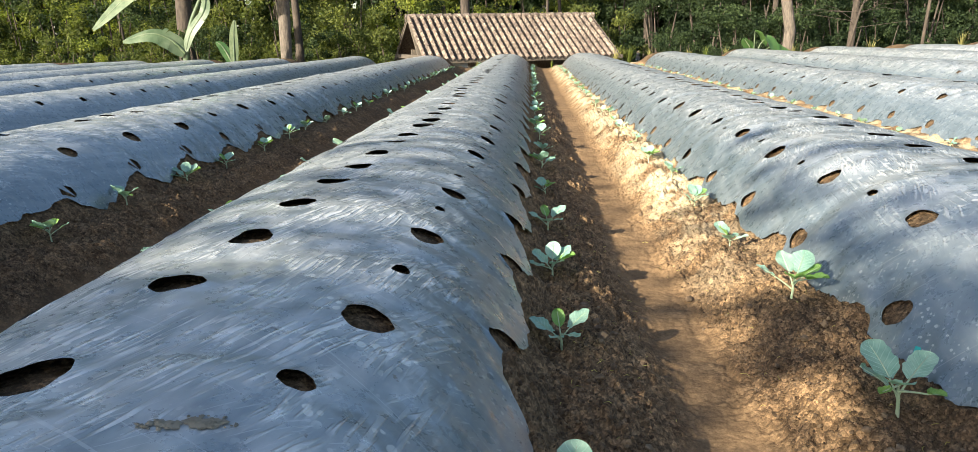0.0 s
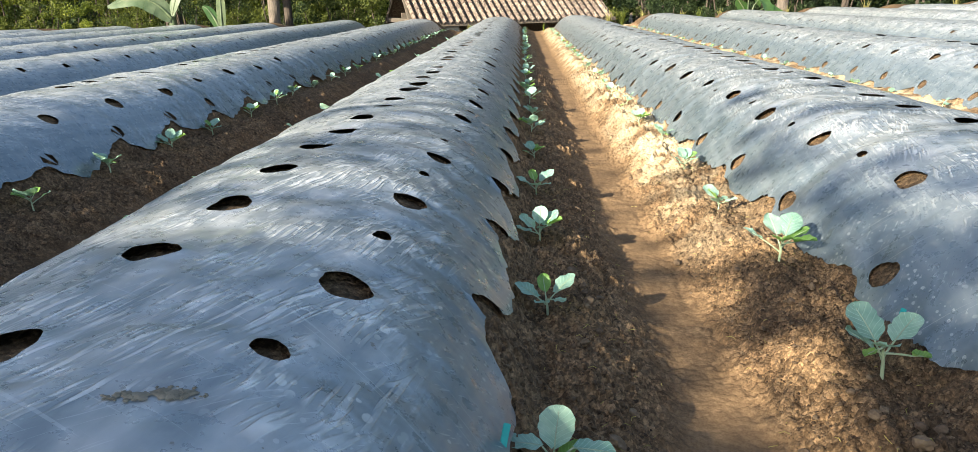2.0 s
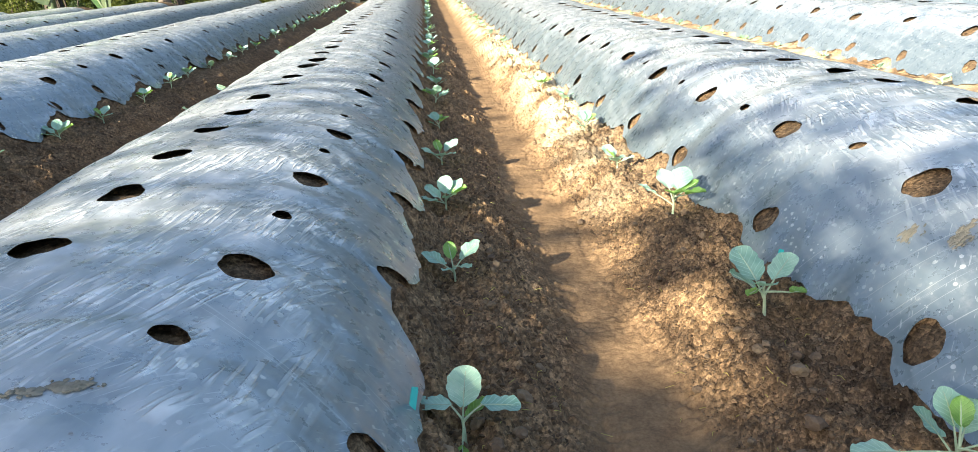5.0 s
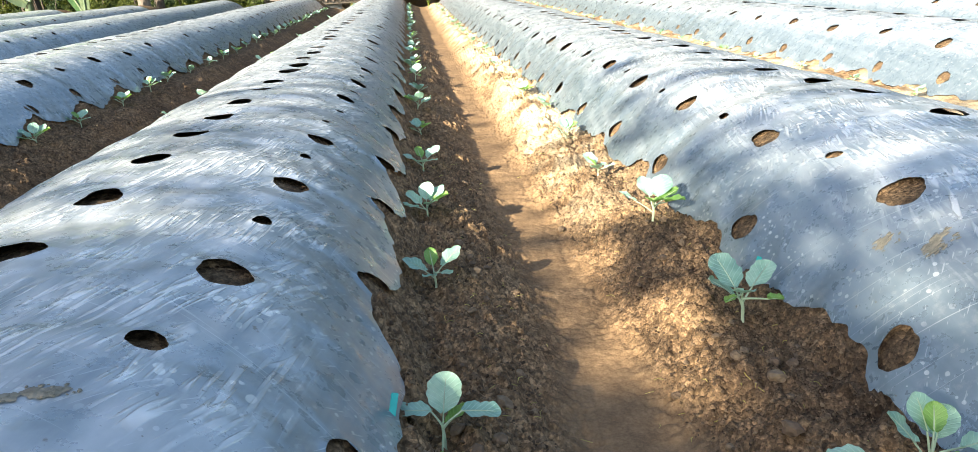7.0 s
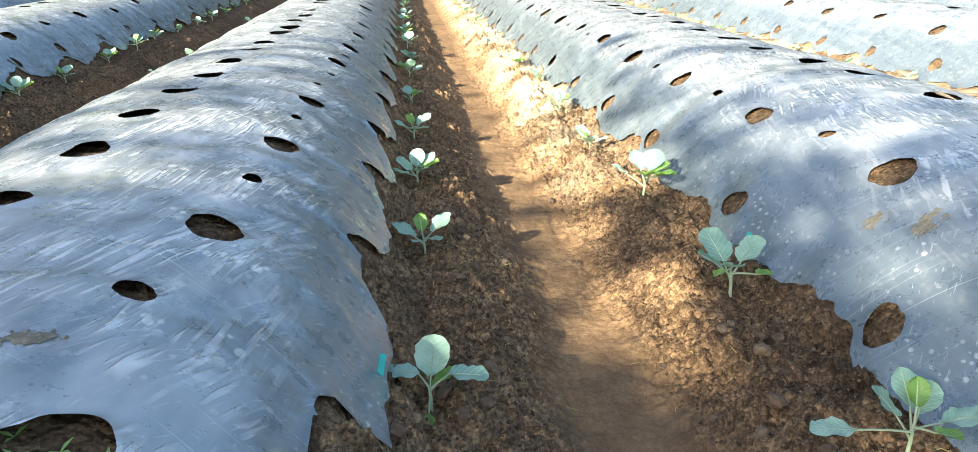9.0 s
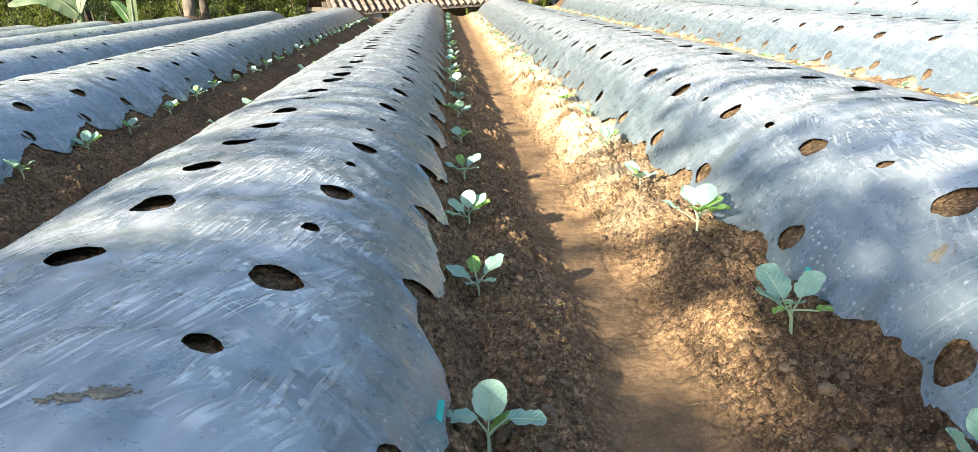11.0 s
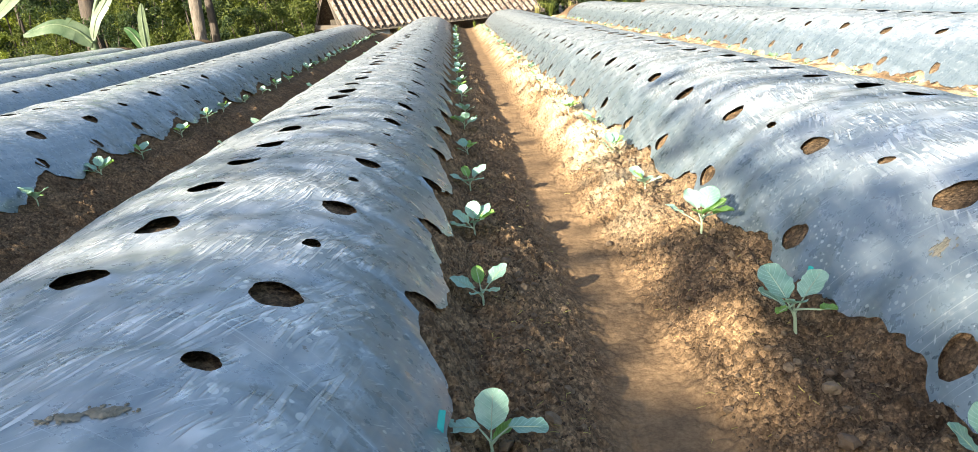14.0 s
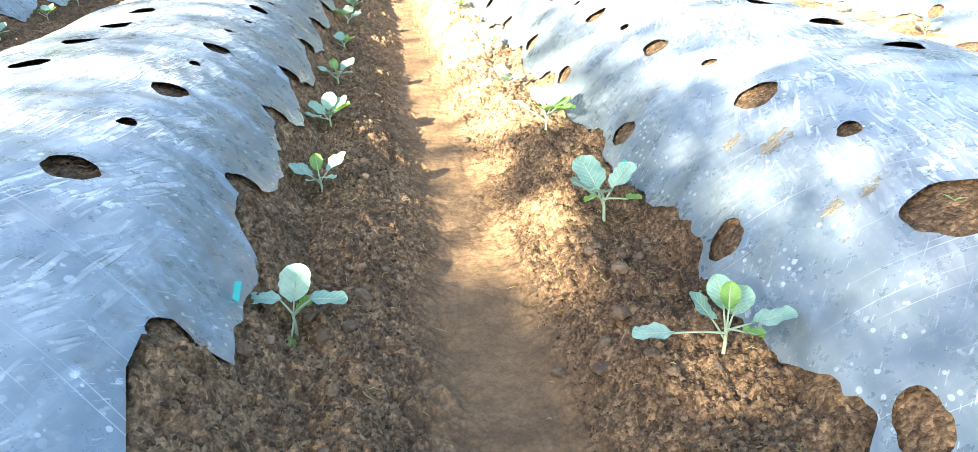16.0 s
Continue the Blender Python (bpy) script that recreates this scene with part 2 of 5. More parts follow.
def spots(t, width, length, share):
    """Dried drops: ovals of many sizes, on about that share of the cells."""
    co = t.nodes.new("ShaderNodeTexCoord")
    mp = t.nodes.new("ShaderNodeMapping")
    mp.vector_type = "TEXTURE"
    mp.inputs["Scale"].default_value = (width, length, width)
    t.links.new(blend(t, 0.004, co.outputs["Object"], noise_node(t, 60, 2).outputs["Color"], "ADD"), mp.inputs["Vector"])
    cell = t.nodes.new("ShaderNodeTexVoronoi")
    cell.inputs["Scale"].default_value = 1.0
    t.links.new(mp.outputs[0], cell.inputs["Vector"])
    own = t.nodes.new("ShaderNodeSeparateColor")
    t.links.new(cell.outputs["Color"], own.inputs[0])
    size = node(t, "ShaderNodeMapRange")
    for key, v in (("From Min", 1 - share), ("From Max", 1.0), ("To Min", 0.0), ("To Max", 0.5)):
        size.inputs[key].default_value = v
    t.links.new(own.outputs[0], size.inputs[0])
    gap = node(t, "ShaderNodeMath")
    gap.operation = "SUBTRACT"
    t.links.new(size.outputs[0], gap.inputs[0])
    t.links.new(cell.outputs["Distance"], gap.inputs[1])
    return ramp(t, gap.outputs[0], [(0.0, (0, 0, 0)), (0.06, (1, 1, 1))]).outputs[0]


def film_material():
    m, t, b = material("mulch_film")
    cloud = noise_node(t, 2.2, 4, 0.6).outputs[0]
    patch = noise_node(t, 4.6, 3, 0.55).outputs[0]
    patch2 = noise_node(t, 7.3, 3, 0.55).outputs[0]
    grime = noise_node(t, 24, 5, 0.7).outputs[0]

    def mask(source, low, high, most=1.0):
        return ramp(t, source, [(low, (0, 0, 0)), (high, (most, most, most))]).outputs[0]

    # height picks out the flat crest, for drops, dust and painted gloss
    place = t.nodes.new("ShaderNodeNewGeometry")
    axes = t.nodes.new("ShaderNodeSeparateXYZ")
    t.links.new(place.outputs["Position"], axes.inputs[0])
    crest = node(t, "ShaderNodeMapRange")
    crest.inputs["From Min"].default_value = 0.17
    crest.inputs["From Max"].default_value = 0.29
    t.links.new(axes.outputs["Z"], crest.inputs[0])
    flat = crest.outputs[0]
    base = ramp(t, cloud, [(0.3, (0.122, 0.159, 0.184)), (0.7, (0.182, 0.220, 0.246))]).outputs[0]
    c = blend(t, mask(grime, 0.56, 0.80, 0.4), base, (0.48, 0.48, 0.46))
    # pale crest veil: dust, and bright gloss painted in, thicker in drawn-out patches
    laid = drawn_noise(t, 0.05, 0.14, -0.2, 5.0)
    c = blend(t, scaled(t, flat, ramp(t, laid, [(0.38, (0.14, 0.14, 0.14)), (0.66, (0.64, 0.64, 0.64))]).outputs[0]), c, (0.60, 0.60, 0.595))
    drops = scaled(t, spots(t, 0.020, 0.026, 0.75), scaled(t, mask(patch, 0.46, 0.58, 0.9), flat))
    c = blend(t, drops, c, (0.74, 0.74, 0.70))
    c = blend(t, scaled(t, spots(t, 0.011, 0.013, 0.35), mask(patch2, 0.40, 0.62, 0.6)), c, (0.68, 0.69, 0.68))
    # creases pulled out along the bed in bunches, their highlights painted pale; thin scratches
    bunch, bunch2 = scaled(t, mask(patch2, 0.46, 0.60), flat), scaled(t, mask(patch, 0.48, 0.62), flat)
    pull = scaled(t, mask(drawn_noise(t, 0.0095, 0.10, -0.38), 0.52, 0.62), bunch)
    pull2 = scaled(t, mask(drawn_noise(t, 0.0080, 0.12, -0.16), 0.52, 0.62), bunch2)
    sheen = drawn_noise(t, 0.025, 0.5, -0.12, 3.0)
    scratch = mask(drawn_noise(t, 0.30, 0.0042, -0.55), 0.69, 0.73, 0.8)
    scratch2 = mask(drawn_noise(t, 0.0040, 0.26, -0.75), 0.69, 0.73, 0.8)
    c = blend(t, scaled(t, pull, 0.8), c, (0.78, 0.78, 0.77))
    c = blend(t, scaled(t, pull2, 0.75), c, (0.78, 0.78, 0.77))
    # sheen painted into the colour as long pale streaks
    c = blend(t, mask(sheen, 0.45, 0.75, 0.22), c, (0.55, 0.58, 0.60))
    c = blend(t, scaled(t, scratch, 0.5), c, (0.66, 0.67, 0.67))
    c = blend(t, scaled(t, scratch2, 0.5), c, (0.66, 0.67, 0.67))
    # specks of soil
    c = blend(t, mask(noise_node(t, 45, 3, 0.6).outputs[0], 0.70, 0.74, 0.8), c, (0.12, 0.10, 0.08))
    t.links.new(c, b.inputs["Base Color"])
    r = ramp(t, grime, [(0.35, (0.24, 0.24, 0.24)), (0.75, (0.42, 0.42, 0.42))])
    t.links.new(r.outputs[0], b.inputs["Roughness"])
    b.inputs["Metallic"].default_value = 0.3
    b.inputs["IOR"].default_value = 1.55
    b.inputs["Specular IOR Level"].default_value = 0.6
    bump(t, b, noise_node(t, 7, 3, 0.55).outputs[0], 0.35, 0.03)
    for relief in (pull, pull2):
        bump(t, b, relief, 0.8, 0.0035)
    bump(t, b, sheen, 0.12, 0.006)
    return m


def leaf_material(name, low, high, through_light=0.35, rough=0.5, size=30.0, veins=False):
    m, t, b = material(name)
    n = noise_node(t, size, 3)
    info = t.nodes.new("ShaderNodeObjectInfo")
    c = ramp(t, n.outputs[0], [(0.3, low), (0.7, high)]).outputs[0]
    tone = ramp(t, info.outputs["Random"], [(0.0, (0.8, 0.85, 0.8)), (1.0, (1.2, 1.12, 1.0))])
    c = blend(t, 1.0, c, tone.outputs[0], "MULTIPLY")
    if veins:
        # side veins run forward from the midrib to the rim
        at = t.nodes.new("ShaderNodeAttribute")
        at.attribute_name = "across_along"
        sep = t.nodes.new("ShaderNodeSeparateXYZ")
        t.links.new(at.outputs["Vector"], sep.inputs[0])
        away = t.nodes.new("ShaderNodeMath")
        away.operation = "ABSOLUTE"
        t.links.new(sep.outputs["X"], away.inputs[0])
        run = node(t, "ShaderNodeMath")
        run.operation = "MULTIPLY_ADD"
        run.inputs[1].default_value = -0.32
        t.links.new(away.outputs[0], run.inputs[0])
        t.links.new(sep.outputs["Y"], run.inputs[2])
        saw = t.nodes.new("ShaderNodeMath")
        saw.operation = "PINGPONG"
        saw.inputs[1].default_value = 0.075
        t.links.new(run.outputs[0], saw.inputs[0])
        vein = ramp(t, saw.outputs[0], [(0.0, (1, 1, 1)), (0.016, (0, 0, 0))]).outputs[0]
        c = blend(t, scaled(t, vein, 0.32), c, tuple(min(1, v * 1.5 + 0.08) for v in high))
        bump(t, b, vein, 0.5, -0.002)
    t.links.new(c, b.inputs["Base Color"])
    b.inputs["Roughness"].default_value = rough
    bump(t, b, n.outputs[0], 0.3, 0.003)
    tr = t.nodes.new("ShaderNodeBsdfTranslucent")
    t.links.new(blend(t, 1.0, c, (1.3, 1.4, 0.6), "MULTIPLY"), tr.inputs["Color"])
    mix = node(t, "ShaderNodeMixShader", Fac=through_light)
    out = t.nodes["Material Output"]
    t.links.new(b.outputs[0], mix.inputs[1])
    t.links.new(tr.outputs[0], mix.inputs[2])
    t.links.new(mix.outputs[0], out.inputs["Surface"])
    return m


def foliage_material(name, low, high):
    m, t, b = material(name)
    g = t.nodes.new("ShaderNodeNewGeometry")
    c = ramp(t, g.outputs["Random Per Island"], [(0.0, low), (0.75, high), (1.0, tuple(v * 1.5 for v in high))]).outputs[0]
    n = noise_node(t, 0.9, 2)
    c = blend(t, 1.0, c, ramp(t, n.outputs[0], [(0.35, (0.6, 0.65, 0.6)), (0.65, (1.3, 1.2, 0.9))]).outputs[0], "MULTIPLY")
    t.links.new(c, b.inputs["Base Color"])
    b.inputs["Roughness"].default_value = 0.75
    b.inputs["Specular IOR Level"].default_value = 0.25
    tr = t.nodes.new("ShaderNodeBsdfTranslucent")
    t.links.new(blend(t, 1.0, c, (1.4, 1.5, 0.6), "MULTIPLY"), tr.inputs["Color"])
    mix = node(t, "ShaderNodeMixShader", Fac=0.4)
    t.links.new(b.outputs[0], mix.inputs[1])
    t.links.new(tr.outputs[0], mix.inputs[2])
    t.links.new(mix.outputs[0], t.nodes["Material Output"].inputs["Surface"])
    return m


def plain_material(name, low, high, scale=20.0, rough=0.8, relief=0.3, depth=0.005, stretch=(1, 1, 1), vary=False, metal=0.0):
    m, t, b = material(name)
    n = noise_node(t, scale, 5, 0.65, stretch)
    c = ramp(t, n.outputs[0], [(0.3, low), (0.7, high)]).outputs[0]
    if vary:
        info = t.nodes.new("ShaderNodeObjectInfo")
        c = blend(t, 1.0, c, ramp(t, info.outputs["Random"], [(0.0, (0.7, 0.64, 0.62)), (0.5, (1.0, 0.96, 0.93)), (1.0, (1.3, 1.28, 1.22))]).outputs[0], "MULTIPLY")
    t.links.new(c, b.inputs["Base Color"])
    b.inputs["Roughness"].default_value = rough
    b.inputs["Metallic"].default_value = metal
    bump(t, b, n.outputs[0], relief, depth)
    return m


def tile_material():
    """Old clay with pale lichen and dark weathering."""
    m, t, b = material("clay_tile")
    wear = noise_node(t, 3.2, 4, 0.65, placed=True)
    spot = noise_node(t, 16, 4, 0.7, placed=True)
    info = t.nodes.new("ShaderNodeObjectInfo")
    c = ramp(t, spot.outputs[0], [(0.34, (0.06, 0.045, 0.038)), (0.5, (0.15, 0.115, 0.095)), (0.63, (0.31, 0.275, 0.23)), (0.76, (0.46, 0.44, 0.38))]).outputs[0]
    c = blend(t, ramp(t, wear.outputs[0], [(0.4, (0, 0, 0)), (0.65, (0.7, 0.7, 0.7))]).outputs[0], c, (0.15, 0.115, 0.10))
    c = blend(t, 1.0, c, ramp(t, info.outputs["Random"], [(0.0, (0.65, 0.62, 0.6)), (0.5, (1, 0.98, 0.95)), (1.0, (1.4, 1.38, 1.3))]).outputs[0], "MULTIPLY")
    # shade in the troughs, painted as a dark strip down each tile
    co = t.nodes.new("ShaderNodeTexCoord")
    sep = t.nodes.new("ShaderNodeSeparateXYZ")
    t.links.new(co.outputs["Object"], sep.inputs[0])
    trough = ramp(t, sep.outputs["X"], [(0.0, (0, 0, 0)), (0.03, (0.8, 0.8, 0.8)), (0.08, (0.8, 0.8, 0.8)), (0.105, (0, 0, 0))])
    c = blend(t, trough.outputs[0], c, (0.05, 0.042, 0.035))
    t.links.new(c, b.inputs["Base Color"])
    b.inputs["Roughness"].default_value = 0.92
    bump(t, b, spot.outputs[0], 0.5, 0.01)
    return m


SOIL = soil_material()
FILM = film_material()
CLOD = plain_material("clod", (0.09, 0.062, 0.039), (0.22, 0.16, 0.10), 60, 0.95, 0.6, 0.004, vary=True)
MUD = plain_material("dried_mud", (0.13, 0.115, 0.085), (0.24, 0.215, 0.165), 60, 0.95, 0.5, 0.002)
LEAF = leaf_material("cabbage_leaf", (0.20, 0.37, 0.31), (0.36, 0.53, 0.47), 0.2, 0.38, veins=True)
YOUNG = leaf_material("young_leaf", (0.15, 0.31, 0.07), (0.26, 0.42, 0.13), 0.3, 0.45, veins=True)
RIB = plain_material("leaf_rib", (0.30, 0.40, 0.24), (0.42, 0.50, 0.34), 40, 0.5, 0.1, 0.001)
TEAL = plain_material("teal_plastic", (0.0, 0.32, 0.30), (0.02, 0.45, 0.40), 30, 0.35, 0.1, 0.001)
BAMBOO = plain_material("weathered_bamboo", (0.16, 0.13, 0.10), (0.34, 0.29, 0.22), 30, 0.8, 0.4, 0.003, (1, 1, 0.1))
BARK = plain_material("bark", (0.028, 0.022, 0.018), (0.095, 0.073, 0.056), 12, 0.95, 0.9, 0.03, (1, 1, 0.25))
PALE_BARK = plain_material("pale_bark", (0.05, 0.040, 0.032), (0.19, 0.155, 0.125), 22, 0.95, 0.9, 0.03, (1, 1, 0.25))
TILE = tile_material()
WOOD = plain_material("old_wood", (0.05, 0.042, 0.034), (0.16, 0.13, 0.10), 10, 0.85, 0.4, 0.005, (6, 6, 0.8))
PLASTER = plain_material("grey_plaster", (0.45, 0.45, 0.43), (0.62, 0.62, 0.58), 6, 0.9, 0.2, 0.005)
BANANA = leaf_material("banana_leaf", (0.04, 0.10, 0.03), (0.09, 0.17, 0.06), 0.35, 0.4, 4)
BANANA_YOUNG = leaf_material("young_banana_leaf", (0.15, 0.34, 0.03), (0.25, 0.46, 0.05), 0.45, 0.4, 4)
BANANA_PALE = leaf_material("pale_banana_leaf", (0.06, 0.10, 0.05), (0.15, 0.19, 0.12), 0.2, 0.4, 4)
# three foliage tones; shade is put into the dark one, sun into the bright
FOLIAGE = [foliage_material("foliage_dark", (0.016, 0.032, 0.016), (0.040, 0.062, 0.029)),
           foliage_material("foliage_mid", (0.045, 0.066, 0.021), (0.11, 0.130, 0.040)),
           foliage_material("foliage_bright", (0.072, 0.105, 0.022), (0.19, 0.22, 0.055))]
STRAW = foliage_material("dry_grass", (0.20, 0.19, 0.08), (0.40, 0.36, 0.18))

# ---- mesh helpers ----


def mesh_of(name, verts, faces, mat, shade=True):
    """A mesh from arrays; faces all of one number of corners."""
    me = bpy.data.meshes.new(name)
    verts, faces = np.asarray(verts, np.float32), np.asarray(faces, np.int32)
    k = faces.shape[1]
    me.vertices.add(len(verts))
    me.vertices.foreach_set("co", verts.ravel())
    me.loops.add(faces.size)
    me.loops.foreach_set("vertex_index", faces.ravel())
    me.polygons.add(len(faces))
    me.polygons.foreach_set("loop_start", np.arange(0, faces.size, k, dtype=np.int32))
    me.update(calc_edges=True)
    me.polygons.foreach_set("use_smooth", np.full(len(faces), shade))
    me.materials.append(mat)
    me.validate()
    return me


def part(name, data, parent=None, label="", m=None):
    ob = new(name, data)
    if parent is not None:
        ob.parent = parent
    if m is not None:
        ob.matrix_basis = m
    if label:
        tagged(ob, label)
    return ob


def grid_faces(nx, ny):
    a = np.arange(nx * ny).reshape(ny, nx)
    return np.stack([a[:-1, :-1], a[:-1, 1:], a[1:, 1:], a[1:, :-1]], -1).reshape(-1, 4)


def tube(path, radii, sides=8):
    """Verts and quads of a tapered tube along a path."""
    path = [Vector(p) for p in path]
    verts, n = [], len(path)
    for k, p in enumerate(path):
        d = (path[min(k + 1, n - 1)] - path[max(k - 1, 0)]).normalized()
        a = d.cross(Vector((0.31, 0.95, 0.05)) if abs(d.y) < 0.9 else Vector((1, 0, 0))).normalized()
        b = d.cross(a)
        for s in range(sides):
            w = 2 * math.pi * s / sides
            verts.append(p + (a * math.cos(w) + b * math.sin(w)) * radii[k])
    faces = [(k * sides + s, k * sides + (s + 1) % sides, (k + 1) * sides + (s + 1) % sides, (k + 1) * sides + s)
             for k in range(n - 1) for s in range(sides)]
    return [tuple(v) for v in verts], faces


def joined(pieces):
    verts, faces = [], []
    for v, f in pieces:
        o = len(verts)
        verts.extend(v)
        faces.extend(tuple(i + o for i in q) for q in f)
    return verts, faces


def box(x0, x1, y0, y1, z0, z1):
    v = [(x, y, z) for z in (z0, z1) for y in (y0, y1) for x in (x0, x1)]
    return v, [(0, 2, 3, 1), (4, 5, 7, 6), (0, 1, 5, 4), (2, 6, 7, 3), (0, 4, 6, 2), (1, 3, 7, 5)]


def beam(a, b, w, h):
    """A squared timber from a to b."""
    a, b = Vector(a), Vector(b)
    d = (b - a).normalized()
    s = d.cross(Vector((0, 0, 1)) if abs(d.z) < 0.95 else Vector((1, 0, 0))).normalized()
    t = s.cross(d)
    v = [tuple(p + s * sx * w / 2 + t * tx * h / 2) for p in (a, b) for sx, tx in ((-1, -1), (1, -1), (1, 1), (-1, 1))]
    return v, [(0, 1, 2, 3), (7, 6, 5, 4), (0, 4, 5, 1), (1, 5, 6, 2), (2, 6, 7, 3), (3, 7, 4, 0)]


# ---- ground ----


def spaced(marks):
    """Coordinates through (start, spacing) marks, the last one alone being the end."""
    out = []
    for (a, d), (b, _) in zip(marks, marks[1:]):
        out.extend(np.linspace(a, b, max(1, int(round((b - a) / d))), endpoint=False))
    return np.array(out + [marks[-1][0]])


def ground():
    xs = spaced([(-900, 150), (-60, 8), (-20, 0.15), (-2.6, 0.04), (-2.05, 0.014), (-1.05, 0.04), (-0.35, 0.012), (-0.10, 0.0044), (0.86, 0.012), (1.1, 0.03), (2.9, 0.14), (20, 8), (60, 150), (900, 1)])
    ys = spaced([(-300, 60), (-20, 4), (0.0, 0.1), (0.40, 0.0044), (1.6, 0.0065), (2.4, 0.011), (4.0, 0.02), (6.0, 0.05), (10, 0.13), (22, 1.0), (50, 20), (150, 150), (900, 1)])
    gx, gy = np.meshgrid(xs, ys)
    gz = ground_height(gx, gy)
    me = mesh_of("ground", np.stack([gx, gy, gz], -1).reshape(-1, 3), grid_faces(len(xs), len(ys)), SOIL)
    # sunlight on the crumbly upper banks, painted into the colour as pale patches
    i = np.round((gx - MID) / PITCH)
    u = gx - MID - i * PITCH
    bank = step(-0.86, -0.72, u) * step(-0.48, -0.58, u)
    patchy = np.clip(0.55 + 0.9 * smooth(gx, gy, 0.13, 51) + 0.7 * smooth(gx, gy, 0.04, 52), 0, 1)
    lit_bank = 0.85 * bank * patchy * step(1.7, 3.3, gy + 0.4 * smooth(gx, gy, 0.4, 53))
    layer = me.attributes.new("bank_sunlight", "FLOAT", "POINT")
    layer.data.foreach_set("value", lit_bank.ravel().astype(np.float32))
    # darker: soil hoed up at the film's edge, soil under film, left furrows
    darker = step(0.80, 0.64, np.abs(u) + 0.05 * smooth(gx, gy, 0.12, 54)) * np.clip(0.75 + 0.6 * smooth(gx, gy, 0.17, 55), 0, 1)
    darker = np.where((u > -0.5), darker, darker * step(3.2, 2.0, gy))
    darker = np.where(np.abs(u) < 0.46, 1.2, np.where(u > 0, 0.30, 1.0) * darker)
    darker = np.where(gx < -0.9, np.maximum(darker, 0.9 + 0.3 * smooth(gx, gy, 0.2, 56)), darker)
    layer = me.attributes.new("darker_soil", "FLOAT", "POINT")
    layer.data.foreach_set("value", darker.ravel().astype(np.float32))
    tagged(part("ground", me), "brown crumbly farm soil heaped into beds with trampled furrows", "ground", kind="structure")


ground()

# ---- plastic mulch on the beds ----


def holes_of(i, rnd):
    """Planting holes of a bed: across, along, half sizes, and turn."""
    out = []
    last = bed_end(i) - 0.4
    known = {0: ([(-0.077, 0.82), (-0.05, 1.173), (-0.035, 1.477), (-0.031, 1.775), (-0.023, 2.085), (-0.015, 2.371), (-0.008, 2.63), (0.0, 2.93)],
                 [(0.258, 0.556, 0.050, 0.045), (0.24, 0.858, 0.024, 0.023), (0.28, 1.106, 0.040, 0.046), (0.288, 1.377, 0.019, 0.02), (0.298, 1.661, 0.038, 0.042), (0.295, 1.937, 0.015, 0.016), (0.308, 2.157, 0.036, 0.04), (0.297, 2.413, 0.014, 0.016)],
                 [(0.485, 0.775), (0.482, 1.36), (0.482, 1.90), (0.482, 2.326)]),
             1: ([(0.059, 1.446), (0.065, 1.768), (0.067, 2.127), (0.061, 2.397), (0.049, 2.748), (0.047, 3.041)],
                 [(-0.325, 0.75, 0.066, 0.062), (-0.296, 1.063, 0.024, 0.022), (-0.32, 1.36, 0.044, 0.046), (-0.302, 1.648, 0.018, 0.02), (-0.335, 1.931, 0.039, 0.042), (-0.33, 2.225, 0.016, 0.018), (-0.338, 2.529, 0.036, 0.042)],
                 [(-0.49, 0.523), (-0.505, 1.042), (-0.502, 1.667), (-0.50, 2.31)]),
             -1: ([], [(0.328, 2.954, 0.016, 0.018), (0.338, 3.25, 0.044, 0.045), (0.337, 3.532, 0.017, 0.018), (0.347, 3.795, 0.043, 0.045), (0.325, 4.07, 0.016, 0.018), (0.362, 4.34, 0.042, 0.045)],
                  [(0.505, 2.968), (0.505, 3.543), (0.508, 4.094), (0.51, 4.648)])}.get(i)
    mid, row, _ = known or ([], [], [])
    facing = 1 if i <= 0 else -1
    for u, y in mid:
        out.append((u, y, 0.042, 0.050))
    for u, y, a, b in row:
        out.append((u, y, a, b * 1.12))
    y = (mid[-1][1] if mid else 0.3 + rnd.random() * 0.3) + 0.29
    while y < last:
        out.append((0.02 + rnd.uniform(-0.02, 0.02), y, 0.045 + rnd.uniform(-0.006, 0.006), 0.052))
        y += 0.29 + rnd.uniform(-0.025, 0.025)
    for s in (facing, -facing):
        near = s == facing
        y = (row[-1][1] if row and near else 0.2 + rnd.random() * 0.3) + 0.27
        k = 1 if (known and near) else 0
        while y < last:
            r = 0.038 if k % 2 == 0 else 0.016
            r *= rnd.uniform(0.85, 1.15)
            out.append((s * (0.33 + rnd.uniform(-0.02, 0.02)), y, r, r * 1.1))
            y += 0.27 + rnd.uniform(-0.02, 0.02)
            k += 1
        for y in RIMS[(i, s)][1:]:
            if y < last:
                if i == 1 and s < 0 and 0.9 < y < 1.2:
                    out.append((-0.512, y, 0.042, 0.038))
                    continue
                if i == 0 and s > 0 and y < 1:
                    out.append((0.474, y - 0.017, 0.038, 0.043))
                    continue
                out.append((s * (0.482 if i <= 0 else 0.50) + rnd.uniform(-0.006, 0.006), y, 0.042 if i == 0 and s > 0 else 0.036, 0.046))
    return out


